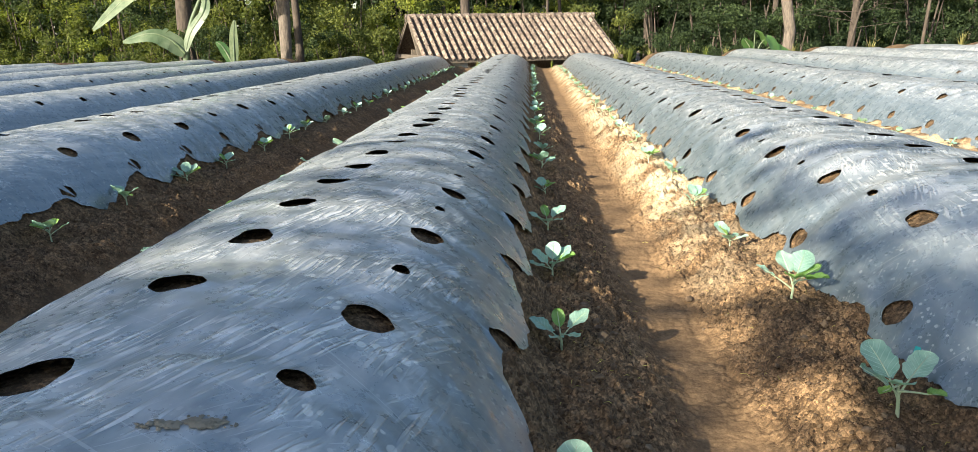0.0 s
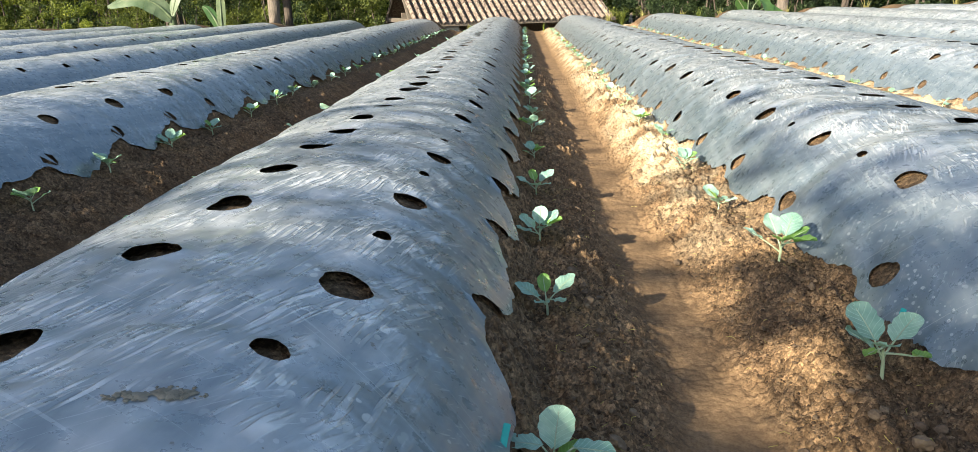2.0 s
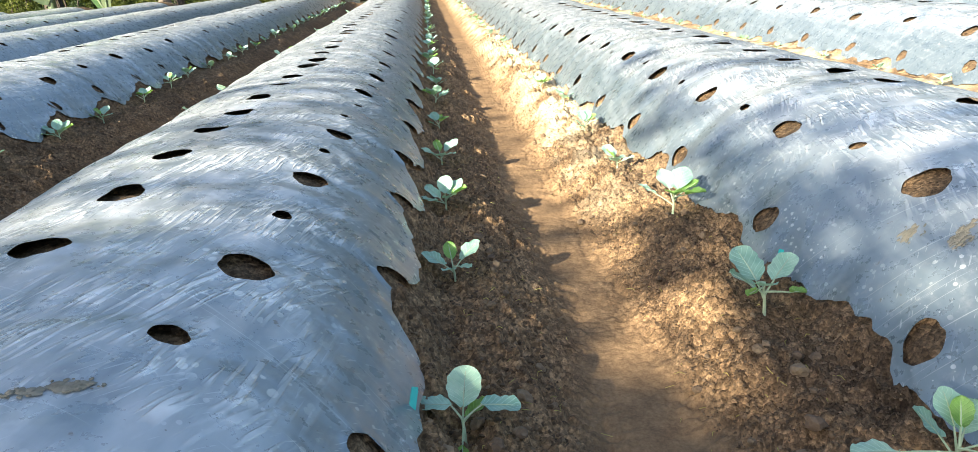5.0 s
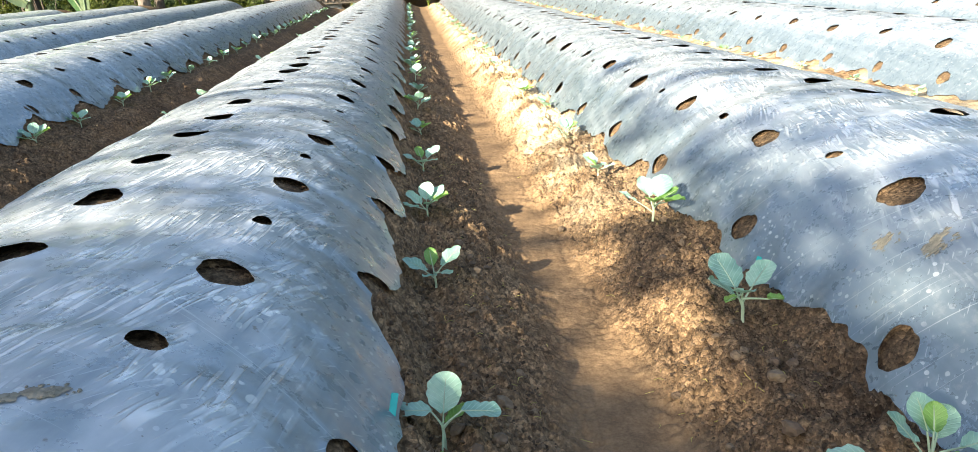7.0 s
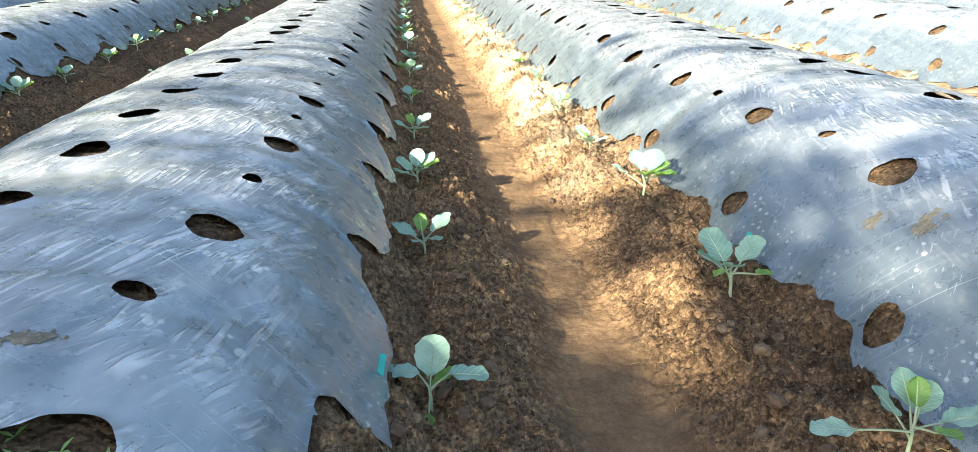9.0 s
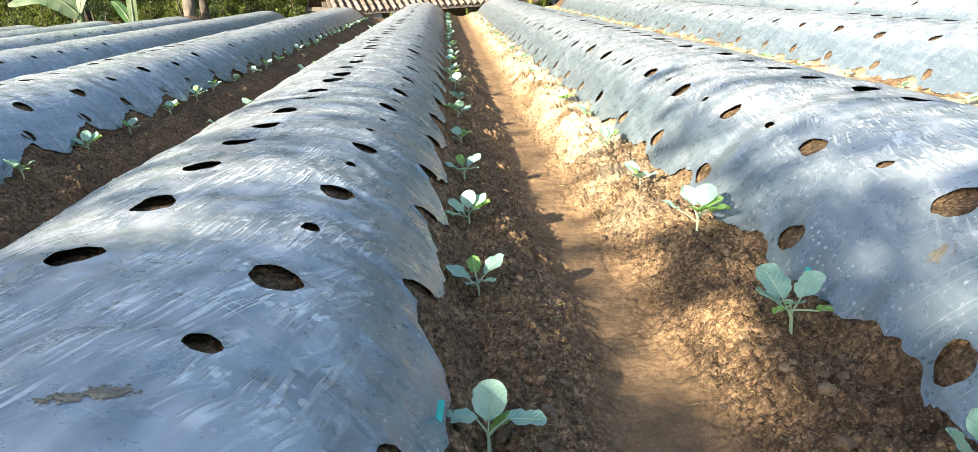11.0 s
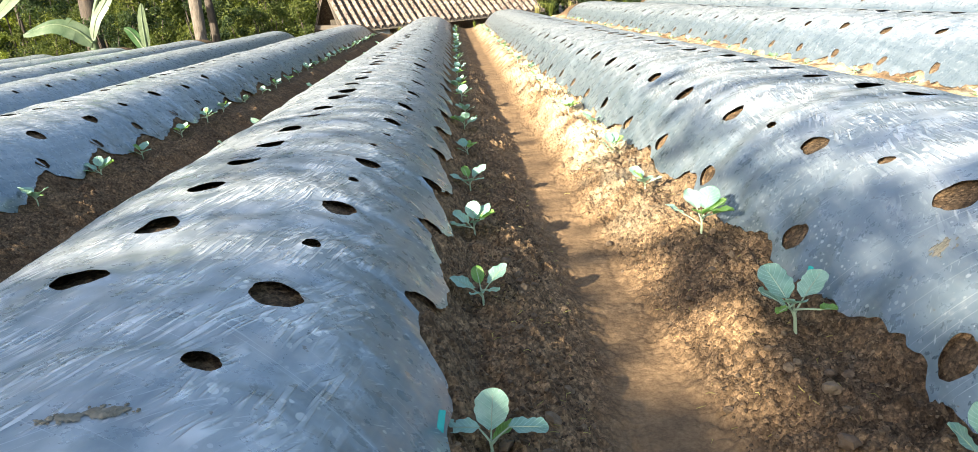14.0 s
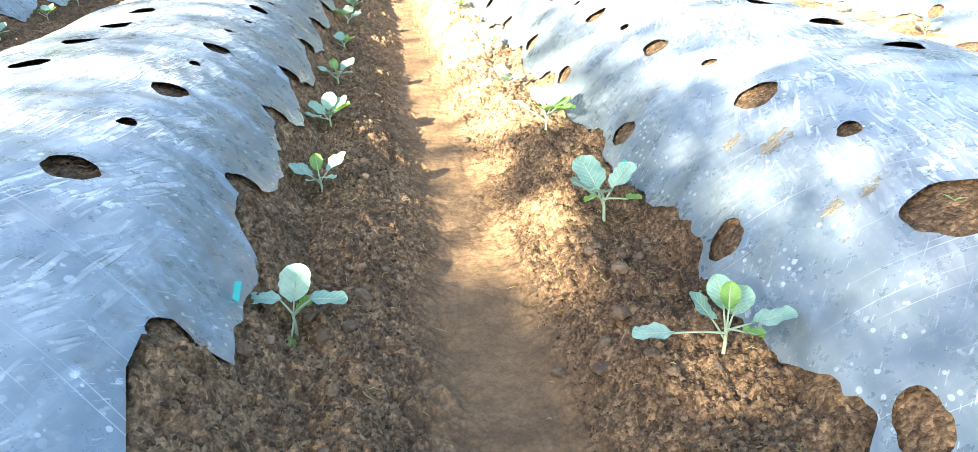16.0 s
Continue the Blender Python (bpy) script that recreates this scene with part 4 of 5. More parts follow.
def shed():
    base = new("tiled_shed")
    left, right, ridge, eave, depth = Vector((-3.59, 22.9, 0)), Vector((1.96, 25.05, 0)), 1.33, 0.09, 2.1
    along = (right - left)
    length = along.length
    turn = math.atan2(along.y, along.x)
    base.matrix_basis = Matrix.Translation((left.x, left.y, -1.75)) @ Matrix.Rotation(turn, 4, "Z")
    top, low = ridge + 1.75, eave + 1.75
    tagged(base, "low open wooden shed under a weathered clay tile roof", "shed")
    pitch = math.atan2(top - low, depth)
    slope = math.hypot(depth, top - low)
    cols, rows = 30, 10
    w, h = length / cols, slope / rows
    # one pan tile: a roll and a trough, thickened
    prof = [(-0.5, -0.012), (-0.42, 0.045), (-0.26, 0.080), (-0.12, 0.060), (-0.02, -0.004), (0.14, -0.034), (0.34, -0.036), (0.54, -0.010)]
    verts = [(px * w, y, pz + lift - th) for th in (0, 0.014) for y, lift in ((0.03, 0.0), (-h, 0.026)) for px, pz in prof]
    n = len(prof)
    faces = []
    for k in range(n - 1):
        faces += [(k, n + k, n + k + 1, k + 1), (2 * n + k, 2 * n + k + 1, 3 * n + k + 1, 3 * n + k), (n + k, 3 * n + k, 3 * n + k + 1, n + k + 1)]
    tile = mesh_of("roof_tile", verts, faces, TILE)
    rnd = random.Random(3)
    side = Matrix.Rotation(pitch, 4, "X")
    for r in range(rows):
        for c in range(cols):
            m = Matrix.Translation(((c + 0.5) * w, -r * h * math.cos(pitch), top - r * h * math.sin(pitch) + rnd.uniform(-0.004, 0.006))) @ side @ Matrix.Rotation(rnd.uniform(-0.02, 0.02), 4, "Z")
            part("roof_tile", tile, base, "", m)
    cap_v, cap_f = tube([(0, 0, 0), (0.30, 0, 0.006)], [0.075, 0.085], 10)
    cap = mesh_of("ridge_cap", cap_v, cap_f, TILE)
    caps = int(length / 0.28)
    for c in range(caps + 1):
        part("ridge_cap", cap, base, "", Matrix.Translation((c * length / (caps + 0.6) - 0.05, 0.0, top + 0.0)) @ Matrix.Rotation(rnd.uniform(-0.03, 0.03), 4, "Y"))
    # the far side of the roof, one plain course of boards and battens
    v, f = box(0, length, 0.0, slope, -0.03, 0.0)
    part("far_roof", mesh_of("far_roof", v, f, TILE, False), base, "", Matrix.Translation((0, 0, top)) @ Matrix.Rotation(-pitch, 4, "X"))
    for x in (0.05, length * 0.33, length * 0.66, length - 0.05):
        for y, z in ((-depth + 0.35, low + 0.12), (depth - 0.35, low + 0.12)):
            v, f = beam((x, y, -0.1), (x, y, z), 0.10, 0.10)
            part("post", mesh_of("post", v, f, WOOD, False), base)
        v, f = beam((x, -depth + 0.1, low + 0.02), (x, 0, top - 0.09), 0.06, 0.09)
        part("rafter", mesh_of("rafter", v, f, WOOD, False), base)
        v, f = beam((x, depth - 0.1, low + 0.02), (x, 0, top - 0.09), 0.06, 0.09)
        part("rafter", mesh_of("rafter", v, f, WOOD, False), base)
        v, f = beam((x, -depth + 0.3, low + 0.1), (x, depth - 0.3, low + 0.1), 0.07, 0.12)
        part("tie_beam", mesh_of("tie_beam", v, f, WOOD, False), base)
        v, f = beam((x, -depth + 0.9, low + 0.12), (x, -0.2, top - 0.25), 0.06, 0.06)
        part("brace", mesh_of("brace", v, f, WOOD, False), base)
    for y, z in ((-depth + 0.06, low + 0.0), (0, top - 0.09)):
        v, f = beam((-0.05, y, z), (length + 0.05, y, z), 0.08, 0.10)
        part("purlin", mesh_of("purlin", v, f, WOOD, False), base)
    v, f = box(0.2, length - 0.2, 0.4, 0.5, 0, low + 0.3)
    part("back_wall", mesh_of("back_wall", v, f, WOOD, False), base)
    v, f = box(0.35, 1.3, -depth + 0.3, -depth + 0.42, 0, low + 0.05)
    part("low_wall", mesh_of("low_wall", v, f, PLASTER, False), base, "pale plastered wall")


shed()

# ---- banana plant ----


def banana_leaf(points, width, seed, tears=9, face=(0, -0.8, 0.6)):
    """Blade along a midrib, with slits torn to the rib."""
    rnd = random.Random(seed)
    pts = [Vector(p) for p in points]

    def at(s):
        s = s * (len(pts) - 1)
        k = min(int(s), len(pts) - 2)
        a, b, c, d = pts[max(k - 1, 0)], pts[k], pts[k + 1], pts[min(k + 2, len(pts) - 1)]
        x = s - k
        return 0.5 * ((2 * b) + (c - a) * x + (2 * a - 5 * b + 4 * c - d) * x * x + (3 * b - a - 3 * c + d) * x ** 3)

    n = 34
    cut = sorted(rnd.sample(range(3, n - 2), tears))
    blades = []
    for side in (-1, 1):
        verts, faces = [], []
        droop = 0.25
        for k in range(n):
            if k in cut:
                droop = rnd.uniform(0.1, 0.45)
            for e in (0, 1):
                s = (k + e * (0.97 if (k + 1) in cut else 1.0)) / n
                p = at(s)
                d = (at(min(s + 0.02, 1)) - at(max(s - 0.02, 0))).normalized()
                out = d.cross(Vector(face)).normalized() * side
                w = width * math.sin(math.pi * min(0.98, 0.06 + s * 0.94)) ** 0.55
                for q, dz in ((0, 0), (0.5, -0.2), (1, -0.75)):
                    o = p + out * w * q * math.cos(droop * q) + Vector((0, 0, dz * w * droop)) - d * 0.12 * w * q
                    verts.append(tuple(o))
            o = k * 6
            faces += [(o, o + 3, o + 4, o + 1), (o + 1, o + 4, o + 5, o + 2)]
        blades.append((verts, faces))
    rib = tube([at(k / 10) for k in range(11)], [0.035 * (1 - k / 11) + 0.004 for k in range(11)], 6)
    return joined(blades), rib


def banana():
    x0, y0 = -9.1, 20.5
    z0 = ground_at(x0, y0)
    plant = new("banana_plant")
    plant.matrix_basis = pose(x0, y0, z0)
    tagged(plant, "banana plant with broad torn leaves behind the beds", "banana plant")
    crown = Vector((0.5, 0, 2.0 - z0))
    v, f = tube([(-0.15, 0, -0.1), (-0.1, 0, 0.7 - z0), (0.15, 0, 1.35 - z0), crown], [0.11, 0.08, 0.06, 0.05], 12)
    part("trunk", mesh_of("trunk", v, f, BANANA_PALE), plant, "pale green leaning false trunk")
    c = crown
    leaves = [([c, c + Vector((-0.7, -0.1, 0.42)), c + Vector((-1.7, -0.2, 0.10)), c + Vector((-2.95, -0.3, -0.9))], 0.30, BANANA_PALE),
              ([c, c + Vector((-0.6, 0.4, 0.55)), c + Vector((-1.3, 0.5, 0.62)), c + Vector((-1.95, 0.6, 0.32))], 0.24, BANANA),
              ([c, c + Vector((0.05, 0.0, 0.5)), c + Vector((0.15, 0.05, 1.1)), c + Vector((0.38, 0.1, 1.75))], 0.30, BANANA_YOUNG),
              ([c, c + Vector((0.8, -0.2, 0.45)), c + Vector((1.7, -0.3, 0.55)), c + Vector((2.75, -0.4, 0.38))], 0.24, BANANA),
              ([c, c + Vector((-0.2, 0.3, 0.4)), c + Vector((-0.3, 0.4, 0.8)), c + Vector((-0.35, 0.45, 1.1))], 0.2, BANANA),
              ([Vector((-0.1, -0.1, 0.45 - z0)), Vector((-0.4, -0.2, 0.80 - z0)), Vector((-0.9, -0.3, 0.98 - z0)), Vector((-1.65, -0.35, 0.78 - z0))], 0.28, BANANA_PALE),
              ([c + Vector((0.1, -0.1, -0.1)), c + Vector((0.1, -0.3, -0.5)), c + Vector((-0.25, -0.4, -1.0)), c + Vector((-0.45, -0.4, -1.5))], 0.16, BANANA_PALE)]
    for k, (pts, w, mat) in enumerate(leaves):
        blade, rib = banana_leaf(pts, w, 40 + k, 12 if k in (0, 1, 3) else 3, (0.2, -1, 0.1) if k in (2, 4) else (0, -0.8, 0.6))
        leaf = part("leaf", mesh_of("leaf", *blade, mat), plant)
        part("midrib", mesh_of("midrib", *rib, BANANA_PALE), leaf, "pale leaf rib")
    sucker = new("banana_sucker")
    sucker.matrix_basis = pose(-7.8, 20.3, ground_at(-7.8, 20.3))
    tagged(sucker, "young banana shoot with a narrow upright leaf", "banana plant")
    blade, rib = banana_leaf([(-0.05, 0, 0.0), (-0.03, 0, 0.45), (0, 0, 0.9), (0.06, 0, 1.25)], 0.12, 60, 2, (0.2, -1, 0))
    leaf = part("leaf", mesh_of("leaf", *blade, BANANA_PALE), sucker)
    part("midrib", mesh_of("midrib", *rib, BANANA_PALE), leaf, "pale leaf rib")
    blade, rib = banana_leaf([(-0.05, 0, 0.0), (-0.2, 0, 0.35), (-0.35, 0, 0.6), (-0.5, 0, 0.7)], 0.13, 61, 2)
    leaf = part("leaf", mesh_of("leaf", *blade, BANANA), sucker)
    part("midrib", mesh_of("midrib", *rib, BANANA_PALE), leaf, "pale leaf rib")


banana()


def taro(x, y, size):
    plant = new("taro_plant")
    plant.matrix_basis = pose(x, y, ground_at(x, y)) @ Matrix.Scale(size, 4)
    tagged(plant, "broad leaved green taro plant behind the beds", "taro plant")
    for k, (dx, h, l) in enumerate(((-0.25, 0.55, 0.42), (0.0, 0.75, 0.45), (0.3, 0.6, 0.5), (0.55, 0.4, 0.55))):
        v, f = tube([(0, 0, 0), (dx * 0.5, 0, h * 0.7), (dx, 0, h)], [0.02, 0.015, 0.01], 6)
        stalk = part("leaf_stalk", mesh_of("leaf_stalk", v, f, BANANA_PALE), plant)
        bv, bf = leaf_blade(l, l * 0.75, 0.1, 0.5, k, 8, 7)
        m = Matrix.Translation((dx, 0, h)) @ Matrix.Rotation(radians(-90 + (-60 if dx > 0.1 else 50 if dx < -0.1 else 10)), 4, "Z") @ Matrix.Rotation(radians(-25), 4, "X")
        part("leaf", mesh_of("leaf", [tuple(m @ Vector(q)) for q in bv], bf, BANANA), stalk)


taro(5.75, 20.3, 1.0)

# ---- weeds at the ends of the beds ----


def grass_tuft(x, y, seed, height, mat):
    rnd = random.Random(seed)
    pieces = []
    for _ in range(34):
        a, r = rnd.uniform(0, 6.3), rnd.uniform(0.1, 0.6)
        h = height * rnd.uniform(0.5, 1)
        w = Vector((math.cos(a), math.sin(a), 0))
        s = Vector((-w.y, w.x, 0)) * 0.008
        p = [w * 0.02, w * r * h * 0.4 + Vector((0, 0, h * 0.6)), w * r * h + Vector((0, 0, h * (1 - 0.4 * r)))]
        q = [1, 0.8, 0.15]
        pieces.append(([tuple(c + s * k * t) for c, t in zip(p, q) for k in (-1, 1)], [(0, 1, 3, 2), (2, 3, 5, 4)]))
    v, f = joined(pieces)
    ob = part("grass_tuft", mesh_of("grass_tuft", v, f, mat), None, "", pose(x, y, ground_at(x, y) - 0.02))
    tagged(ob, "tuft of dry yellowish grass at the field's edge", "grass tuft", "tufts along the far edge of the field")


rw = random.Random(12)
for k, x in enumerate((2.45, 2.95, 3.85, 4.35, 4.9, 6.5, 7.4, 8.3, 10.4, 11.2, 12.8, 0.1, 0.55, 2.1, -1.3, -4.3, -8.3, 13.9)):
    grass_tuft(x, (19.3 if -4 < x < 4 else 19.6) + rw.uniform(-0.25, 0.2), 70 + k, rw.uniform(0.3, 0.62) if x > 1 else 0.2, STRAW if k % 3 else FOLIAGE[2])

# ---- wood behind the field ----


def leaf_cloud(clumps, per, size, seed, mat, name="foliage", flat=0.75):
    """Many small leaves set in clumps: (centre, radius)."""
    g = np.random.RandomState(seed)
    cs = np.repeat(np.array([c[:3] for c in clumps]), per, 0)
    rs = np.repeat(np.array([c[3] for c in clumps]), per)
    n = len(cs)
    d = g.normal(size=(n, 3))
    d /= np.linalg.norm(d, axis=1)[:, None]
    p = cs + d * (rs * g.rand(n) ** 0.45)[:, None] * np.array([1, 1, flat])
    a = g.normal(size=(n, 3)) + np.array([0, 0, -0.3])
    a /= np.linalg.norm(a, axis=1)[:, None]
    b = np.cross(a, g.normal(size=(n, 3)))
    b /= np.linalg.norm(b, axis=1)[:, None]
    s = size * g.uniform(0.55, 1.3, n)[:, None]
    v = np.stack([p - a * s * 0.5, p + b * s * 0.26, p + a * s * 0.5, p - b * s * 0.26], 1).reshape(-1, 3)
    return mesh_of(name, v, np.arange(n * 4).reshape(n, 4), mat, False)


def clump_list(seed, n, wide, high, low=0.0):
    rnd = random.Random(seed)
    out = []
    for _ in range(n):
        a, r = rnd.uniform(0, 6.3), wide * math.sqrt(rnd.random())
        z = low + (high - low) * rnd.random()
        k = 1 - 0.55 * (z / high) ** 2
        out.append((r * math.cos(a) * k, r * math.sin(a) * k, z, rnd.uniform(0.22, 0.5) * wide * 0.55))
    return out


def shrub(seed, wide, high, leaf, per, n, mat, label):
    ob = new("shrub")
    tagged(ob, label, "shrub", "undergrowth of the wood")
    rnd = random.Random(seed)
    for k in range(3):
        a = rnd.uniform(0, 6.3)
        v, f = tube([(0.1 * math.cos(a), 0.1 * math.sin(a), -0.1), (wide * 0.2 * math.cos(a), wide * 0.2 * math.sin(a), high * 0.5), (wide * 0.35 * math.cos(a), wide * 0.35 * math.sin(a), high * 0.85)], [0.04, 0.03, 0.012], 6)
        part("branch", mesh_of("branch", v, f, BARK), ob)
    part("foliage", leaf_cloud(clump_list(seed, n, wide, high), per, leaf, seed, mat), ob)
    return ob


def wood():
    rnd = random.Random(33)
    words = ("dark green shrub in the shade of the wood", "olive green shrub at the wood's edge", "sunlit yellow green shrub at the wood's edge")
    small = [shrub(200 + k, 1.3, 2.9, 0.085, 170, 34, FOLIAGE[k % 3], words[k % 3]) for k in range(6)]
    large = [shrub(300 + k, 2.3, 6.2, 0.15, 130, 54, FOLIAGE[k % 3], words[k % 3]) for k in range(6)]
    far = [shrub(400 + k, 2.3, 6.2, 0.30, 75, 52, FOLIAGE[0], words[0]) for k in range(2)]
    far = [far[0]] * 3 + [far[1]] * 3
    used = set()

    def put(protos, tone, x, y, size):
        ob = protos[tone + 3 * rnd.randrange(2)]
        m = pose(x, y, ground_at(x, y) - 0.05, 0, 0, rnd.uniform(0, 360)) @ Matrix.Scale(size, 4)
        if ob.name not in used:
            used.add(ob.name)
            ob.matrix_basis = m
        else:
            copy = copy_thing(ob, m)
            copy.scale = (size, size, size)

    # tone by place: the right wood's shade is put into its foliage colour
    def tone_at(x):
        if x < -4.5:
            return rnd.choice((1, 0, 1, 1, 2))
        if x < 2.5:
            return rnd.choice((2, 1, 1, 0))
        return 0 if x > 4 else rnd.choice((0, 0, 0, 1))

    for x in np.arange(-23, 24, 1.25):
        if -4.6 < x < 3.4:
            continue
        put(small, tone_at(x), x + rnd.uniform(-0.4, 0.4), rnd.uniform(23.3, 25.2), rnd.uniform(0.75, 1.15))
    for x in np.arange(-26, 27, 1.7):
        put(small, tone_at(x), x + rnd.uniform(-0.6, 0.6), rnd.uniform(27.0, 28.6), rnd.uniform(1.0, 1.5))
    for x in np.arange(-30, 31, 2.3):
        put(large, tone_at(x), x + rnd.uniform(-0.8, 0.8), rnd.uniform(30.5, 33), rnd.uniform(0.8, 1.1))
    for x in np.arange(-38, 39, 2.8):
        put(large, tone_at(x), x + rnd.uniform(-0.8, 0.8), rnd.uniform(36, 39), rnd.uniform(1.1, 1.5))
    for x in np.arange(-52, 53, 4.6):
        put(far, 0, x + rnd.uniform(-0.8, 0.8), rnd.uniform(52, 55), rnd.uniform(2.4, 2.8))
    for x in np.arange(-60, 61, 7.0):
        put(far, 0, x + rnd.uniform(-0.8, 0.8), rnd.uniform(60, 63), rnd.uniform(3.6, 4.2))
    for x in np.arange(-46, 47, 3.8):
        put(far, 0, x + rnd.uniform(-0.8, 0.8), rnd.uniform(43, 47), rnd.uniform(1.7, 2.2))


wood()


def tree(points, radii, bark, seed, label, crown=True, limbs=5, high=9.0):
    """points: the trunk's line from the root up."""
    ob = new("tree")
    root = Vector(points[0])
    ob.matrix_basis = Matrix.Translation(root)
    tagged(ob, label, "tree", "trees of the wood")
    rnd = random.Random(seed)
    pts = [Vector(p) - root for p in points]
    v, f = tube(pts, radii, 12)
    vv = [tuple(Vector(q) * 1.0 + Vector((0.025 * noise.noise(Vector(q) * 2.5), 0.025 * noise.noise(Vector(q) * 2.5 + Vector((9, 0, 0))), 0))) for q in v]
    trunk = part("trunk", mesh_of("trunk", vv, f, bark), ob)
    head = pts[-1]
    clumps = []
    for k in range(limbs):
        a = k * 2.4 + rnd.uniform(-0.5, 0.5)
        z = head.z * rnd.uniform(0.55, 0.95)
        s = next(i for i in range(len(pts)) if pts[i].z >= z)
        q = pts[s - 1].lerp(pts[s], (z - pts[s - 1].z) / max(pts[s].z - pts[s - 1].z, 0.01))
        d = Vector((math.cos(a), math.sin(a), rnd.uniform(-0.1, 0.4)))
        l = rnd.uniform(1.2, 2.4)
        r = radii[-1]
        lv, lf = tube([q, q + d * l * 0.5 + Vector((0, 0, 0.1)), q + d * l], [r * 0.5, r * 0.3, r * 0.1], 6)
        part("limb", mesh_of("limb", lv, lf, bark), ob)
        if crown:
            for j in range(4):
                e = q + d * l * (0.5 + 0.2 * j)
                clumps.append((e.x, e.y, e.z, rnd.uniform(0.4, 0.75)))
    if crown:
        part("crown", leaf_cloud(clumps, 130, 0.16, seed, FOLIAGE[rnd.randrange(2)], "crown", 0.6), ob)


LOW = -1.75
tree([(-6.85, 21.7, LOW + 1.5), (-6.87, 21.7, 0.3), (-6.84, 21.7, 1.9), (-6.78, 21.7, 3.5), (-6.7, 21.7, 7.5)], [0.19, 0.165, 0.175, 0.155, 0.11], PALE_BARK, 1, "tall tree with pale brown scarred bark")
tree([(-7.2, 24.2, LOW), (-7.22, 24.2, 0.3), (-7.3, 24.2, 3.0), (-7.3, 24.2, 7.5)], [0.14, 0.12, 0.11, 0.08], BARK, 2, "slim dark barked tree in the wood")
tree([(-11.3, 25.2, LOW), (-11.3, 25.2, 0.6), (-11.2, 25.2, 3.8), (-11.1, 25.2, 8.0)], [0.32, 0.27, 0.24, 0.16], BARK, 3, "thick dark barked tree in the wood")
tree([(-2.15, 26.3, LOW), (-2.13, 26.3, 1.3), (-2.16, 26.3, 3.9), (-2.2, 26.3, 8.0)], [0.19, 0.16, 0.15, 0.1], BARK, 4, "dark barked tree with forking limbs in the wood")
tree([(6.9, 21.4, LOW + 1.6), (6.95, 21.4, 0.0), (6.98, 21.4, 0.75), (6.82, 21.4, 1.6), (6.5, 21.4, 2.5), (6.3, 21.4, 3.4), (6.1, 21.4, 7.0)], [0.18, 0.155, 0.145, 0.135, 0.12, 0.11, 0.08], PALE_BARK, 5, "bent tree trunk with pale flaking bark")
tree([(9.3, 23.3, LOW), (9.35, 23.3, 0.2), (9.5, 23.3, 2.5), (9.6, 23.3, 6.5)], [0.11, 0.10, 0.09, 0.06], BARK, 6, "slim brown barked tree in the wood")
tree([(10.85, 22.2, -0.6), (10.85, 22.2, 0.2), (10.95, 22.2, 1.6), (11.0, 22.2, 3.2)], [0.05, 0.045, 0.04, 0.02], BARK, 7, "bare dead grey sapling beside the field", False, 14)
tree([(8.9, 22.6, -0.9), (9.0, 22.6, 0.1), (9.25, 22.6, 1.2), (9.5, 22.6, 1.9)], [0.05, 0.045, 0.03, 0.015], BARK, 8, "bare dead grey sapling beside the field", False, 16)
for k, (x, y, r) in enumerate(((-15.2, 28.5, 0.07), (-5.2, 31.5, 0.06), (0.6, 29.0, 0.05), (1.2, 30.7, 0.07), (4.6, 31.6, 0.08), (8.2, 27.0, 0.09), (12.6, 29.4, 0.08))):
    tree([(x, y, LOW), (x + 0.05, y, 0.5), (x + 0.1 * (k % 3 - 1), y, 3.5), (x + 0.2 * (k % 3 - 1), y, 8.0)], [r * 1.3, r, r * 0.9, r * 0.6], BARK, 20 + k, "slim upright tree in the wood behind the shed")

# ---- unseen tree, added so that its shade falls on the near beds ----


SLANT = (SUN.x / SUN.z, SUN.y / SUN.z)      # how far the sun's rays run sideways for each metre of height
ROOT = (-5.2, -7.0)
rc = random.Random(5)


def crown_over(gx, gy, low=3.6, high=4.8):
    """A place in the crown whose shade falls on that spot of the ground."""
    z = rc.uniform(low, high)
    return (gx + SLANT[0] * z - ROOT[0], gy + SLANT[1] * z - ROOT[1], z - ground_at(*ROOT))


def long_leaf(c, length, width, turn):
    """A narrow arching leaf about c."""
    d = Vector((math.cos(turn), math.sin(turn), 0))
    s = Vector((-d.y, d.x, 0.15))
    c = Vector(c)
    pts = [(c + d * length * (k / 4 - 0.5) - Vector((0, 0, 0.25 * length * (k / 4 - 0.5) ** 2)), width * 0.5 * math.sin(math.pi * (0.08 + 0.84 * k / 4))) for k in range(5)]
    v = [tuple(p + s * w * e) for p, w in pts for e in (-1, 1)]
    return v, [(2 * k, 2 * k + 1, 2 * k + 3, 2 * k + 2) for k in range(4)]


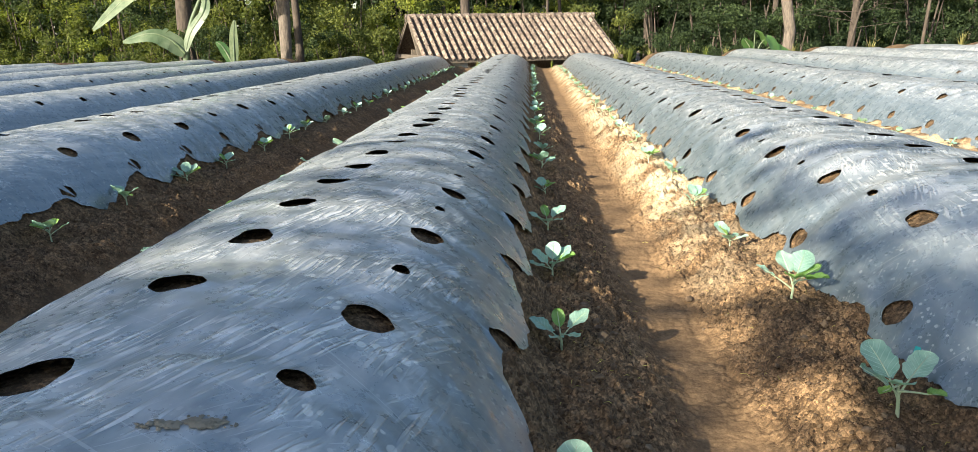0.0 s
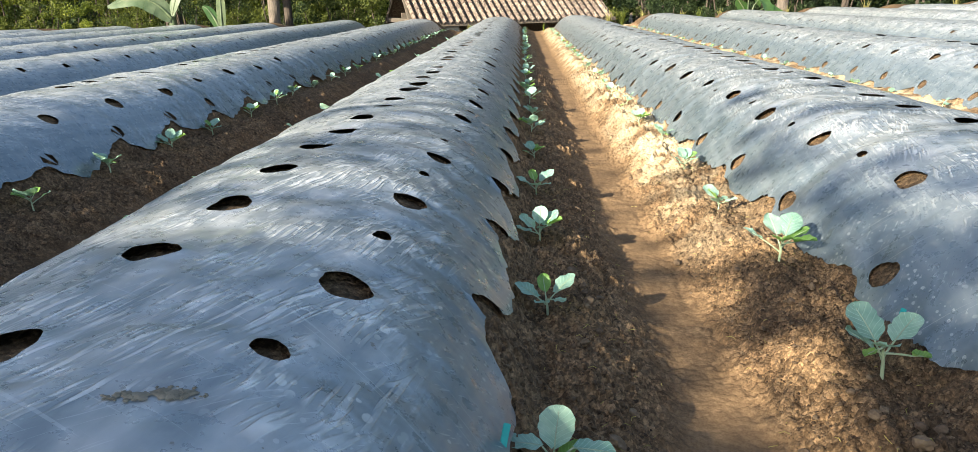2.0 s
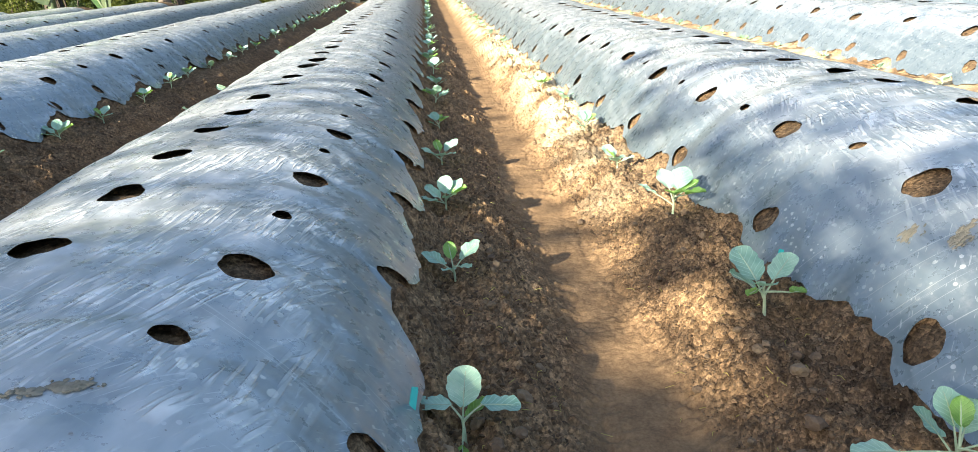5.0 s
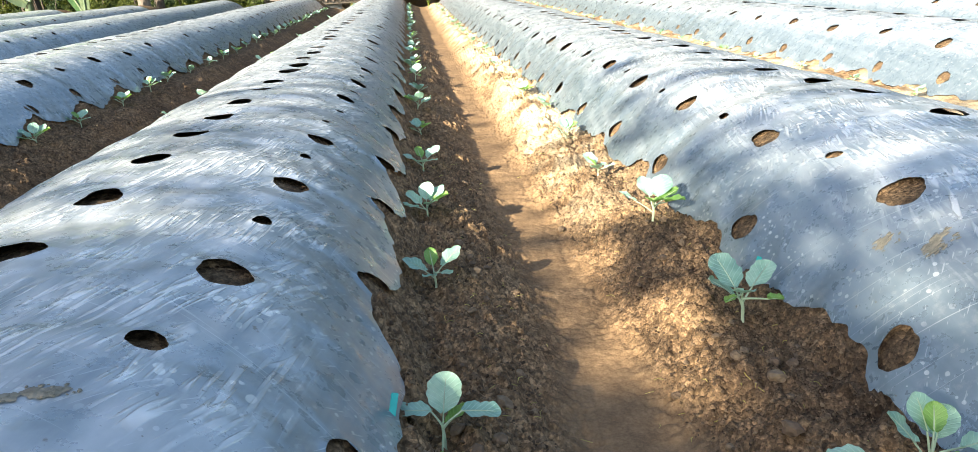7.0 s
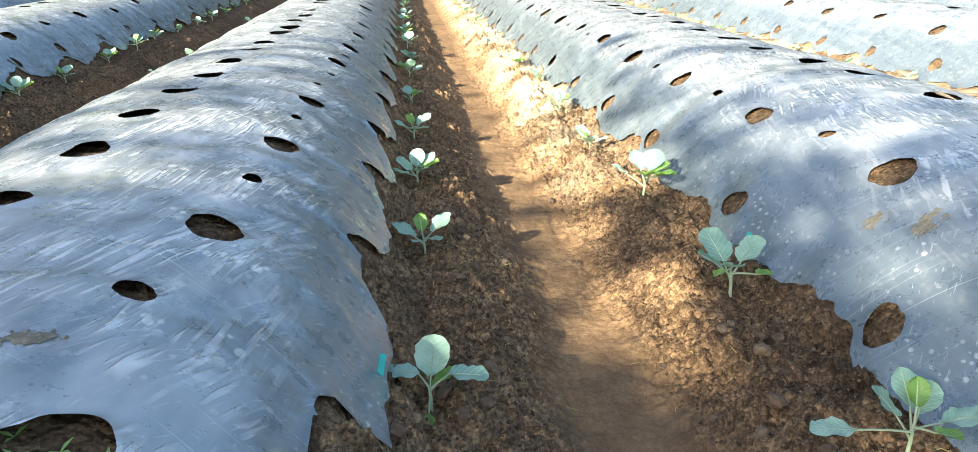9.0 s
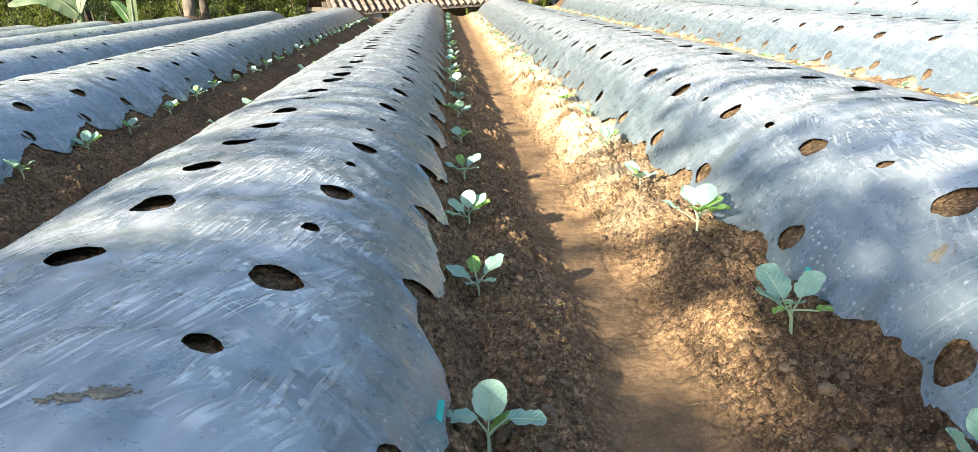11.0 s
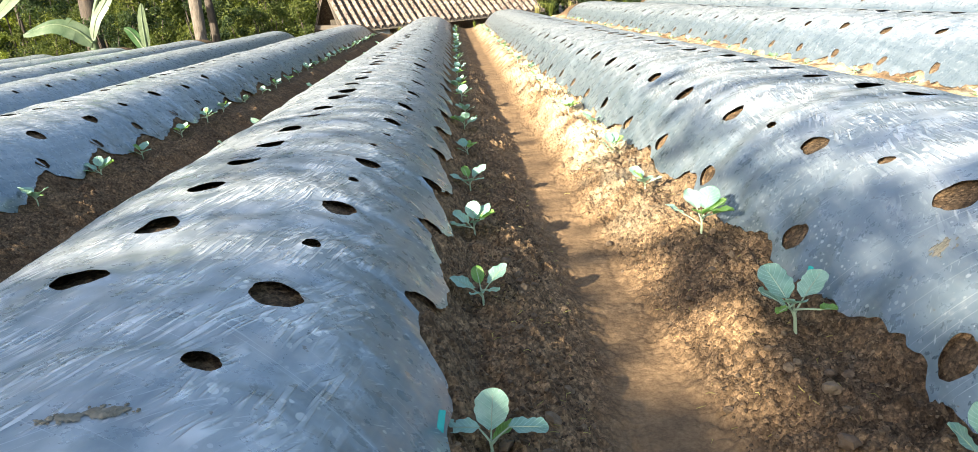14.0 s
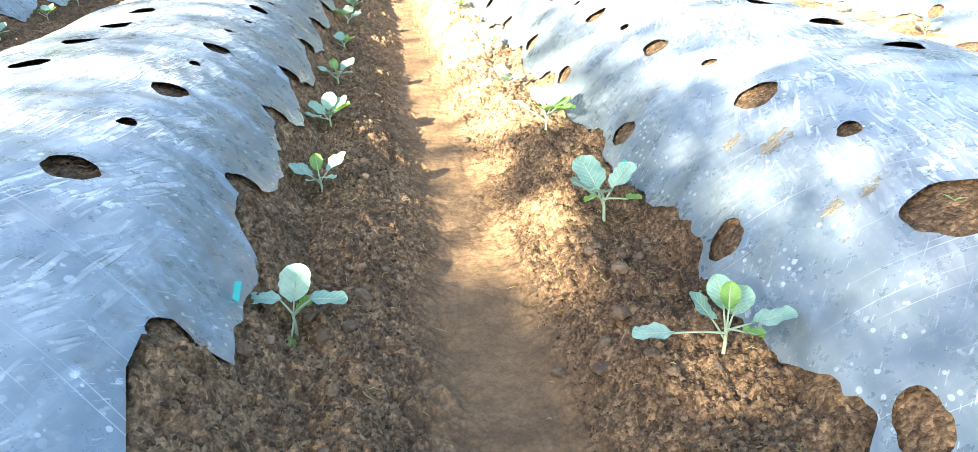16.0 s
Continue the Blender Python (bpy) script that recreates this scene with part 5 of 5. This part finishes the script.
def shade_tree():
    ob = new("shade_tree")
    ob.matrix_basis = pose(ROOT[0], ROOT[1], ground_at(*ROOT))
    tagged(ob, "unseen long leaved tree added to cast banded shade", "tree")
    v, f = tube([(0, 0, -0.1), (0.05, 0, 1.2), (-0.05, 0.1, 2.4), (0.1, 0, 3.9)], [0.20, 0.16, 0.13, 0.06], 12)
    part("trunk", mesh_of("trunk", v, f, BARK), ob)
    leaves, clumps = [], []
    # gaps in the crown that let spots of sun through: across, along, height, half sizes
    gaps = [(0.43, 1.34, -0.1, 0.09, 0.03), (0.43, 1.46, -0.1, 0.09, 0.035), (0.43, 1.61, -0.1, 0.09, 0.045), (0.43, 1.78, -0.1, 0.09, 0.05), (0.43, 2.02, -0.1, 0.11, 0.07),
            (0.43, 2.32, -0.1, 0.13, 0.10), (0.62, 1.42, 0.0, 0.08, 0.04), (0.61, 0.79, 0.0, 0.04, 0.03), (0.58, 1.85, -0.03, 0.06, 0.05), (0.66, 2.20, -0.02, 0.16, 0.10),
            (-0.58, 1.40, 0.27, 0.22, 0.05), (-0.48, 1.82, 0.28, 0.18, 0.04), (0.76, 1.20, 0.24, 0.05, 0.02), (0.82, 1.00, 0.24, 0.06, 0.02), (0.77, 0.90, 0.10, 0.05, 0.04)]

    def open_sky(gx, gy):
        return any(abs((gx - x + SLANT[0] * z) / (a + 0.03)) ** 2 + abs((gy - y + SLANT[1] * z) / (b + 0.02)) ** 2 < 1 for x, y, z, a, b in gaps)

    # crown density is set by where shade is wanted on the beds
    def cover(gx, gy):
        if open_sky(gx, gy):
            return 0.0
        if gx < 0.19:
            return 0.99 if gy < 1.8 else 0.90 if gy < 2.5 else 0.74 if gy < 3.0 else 0.50 if gy < 3.4 else 0.30
        if gx < 0.35:
            return 0.99 if gy < (1.30 if gx < 0.24 else 1.12) else 0.78 if gy < 2.0 else 0.15
        if gx < 0.95:
            return 0.97 if gy < (1.45 if gx > 0.66 else 0.95) else 0.92 if gy < 1.85 else 0.82 if gy < 2.15 else 0.15
        return 0.91 if gy < 1.8 else 0.68 if gy < 2.5 else 0.35 if gy < 3.4 else 0.12

    gy = -1.8
    while gy < 4.0:
        gx = -2.6
        while gx < 3.6:
            length = rc.uniform(0.16, 0.34)
            dense = cover(gx, gy)
            if rc.random() < dense:
                leaves.append(long_leaf(crown_over(gx, gy + rc.uniform(-0.03, 0.03)), length, rc.uniform(0.10, 0.16) if dense > 0.96 else rc.uniform(0.05, 0.10), rc.uniform(-0.3, 0.15)))
            gx += length * (0.4 if dense > 0.96 else 0.8)
        gy += 0.085
    for _ in range(30):
        clumps.append((*crown_over(rc.uniform(-2.2, 3.0), rc.uniform(-1.8, 0.7)), rc.uniform(0.2, 0.4)))
    for _ in range(12):
        clumps.append((*crown_over(rc.uniform(1.0, 2.6), rc.uniform(0.5, 2.1)), rc.uniform(0.16, 0.3)))
    for c in clumps[::4]:
        v, f = tube([(0, 0, 2.3), (c[0] * 0.5, c[1] * 0.5, c[2] * 0.5 + 1.3), (c[0], c[1], c[2])], [0.05, 0.03, 0.012], 6)
        part("limb", mesh_of("limb", v, f, BARK), ob)
    part("frond", mesh_of("frond", *joined(leaves), FOLIAGE[1]), ob)
    part("crown", leaf_cloud(clumps, 60, 0.13, 8, FOLIAGE[1], "crown", 0.7), ob)


shade_tree()
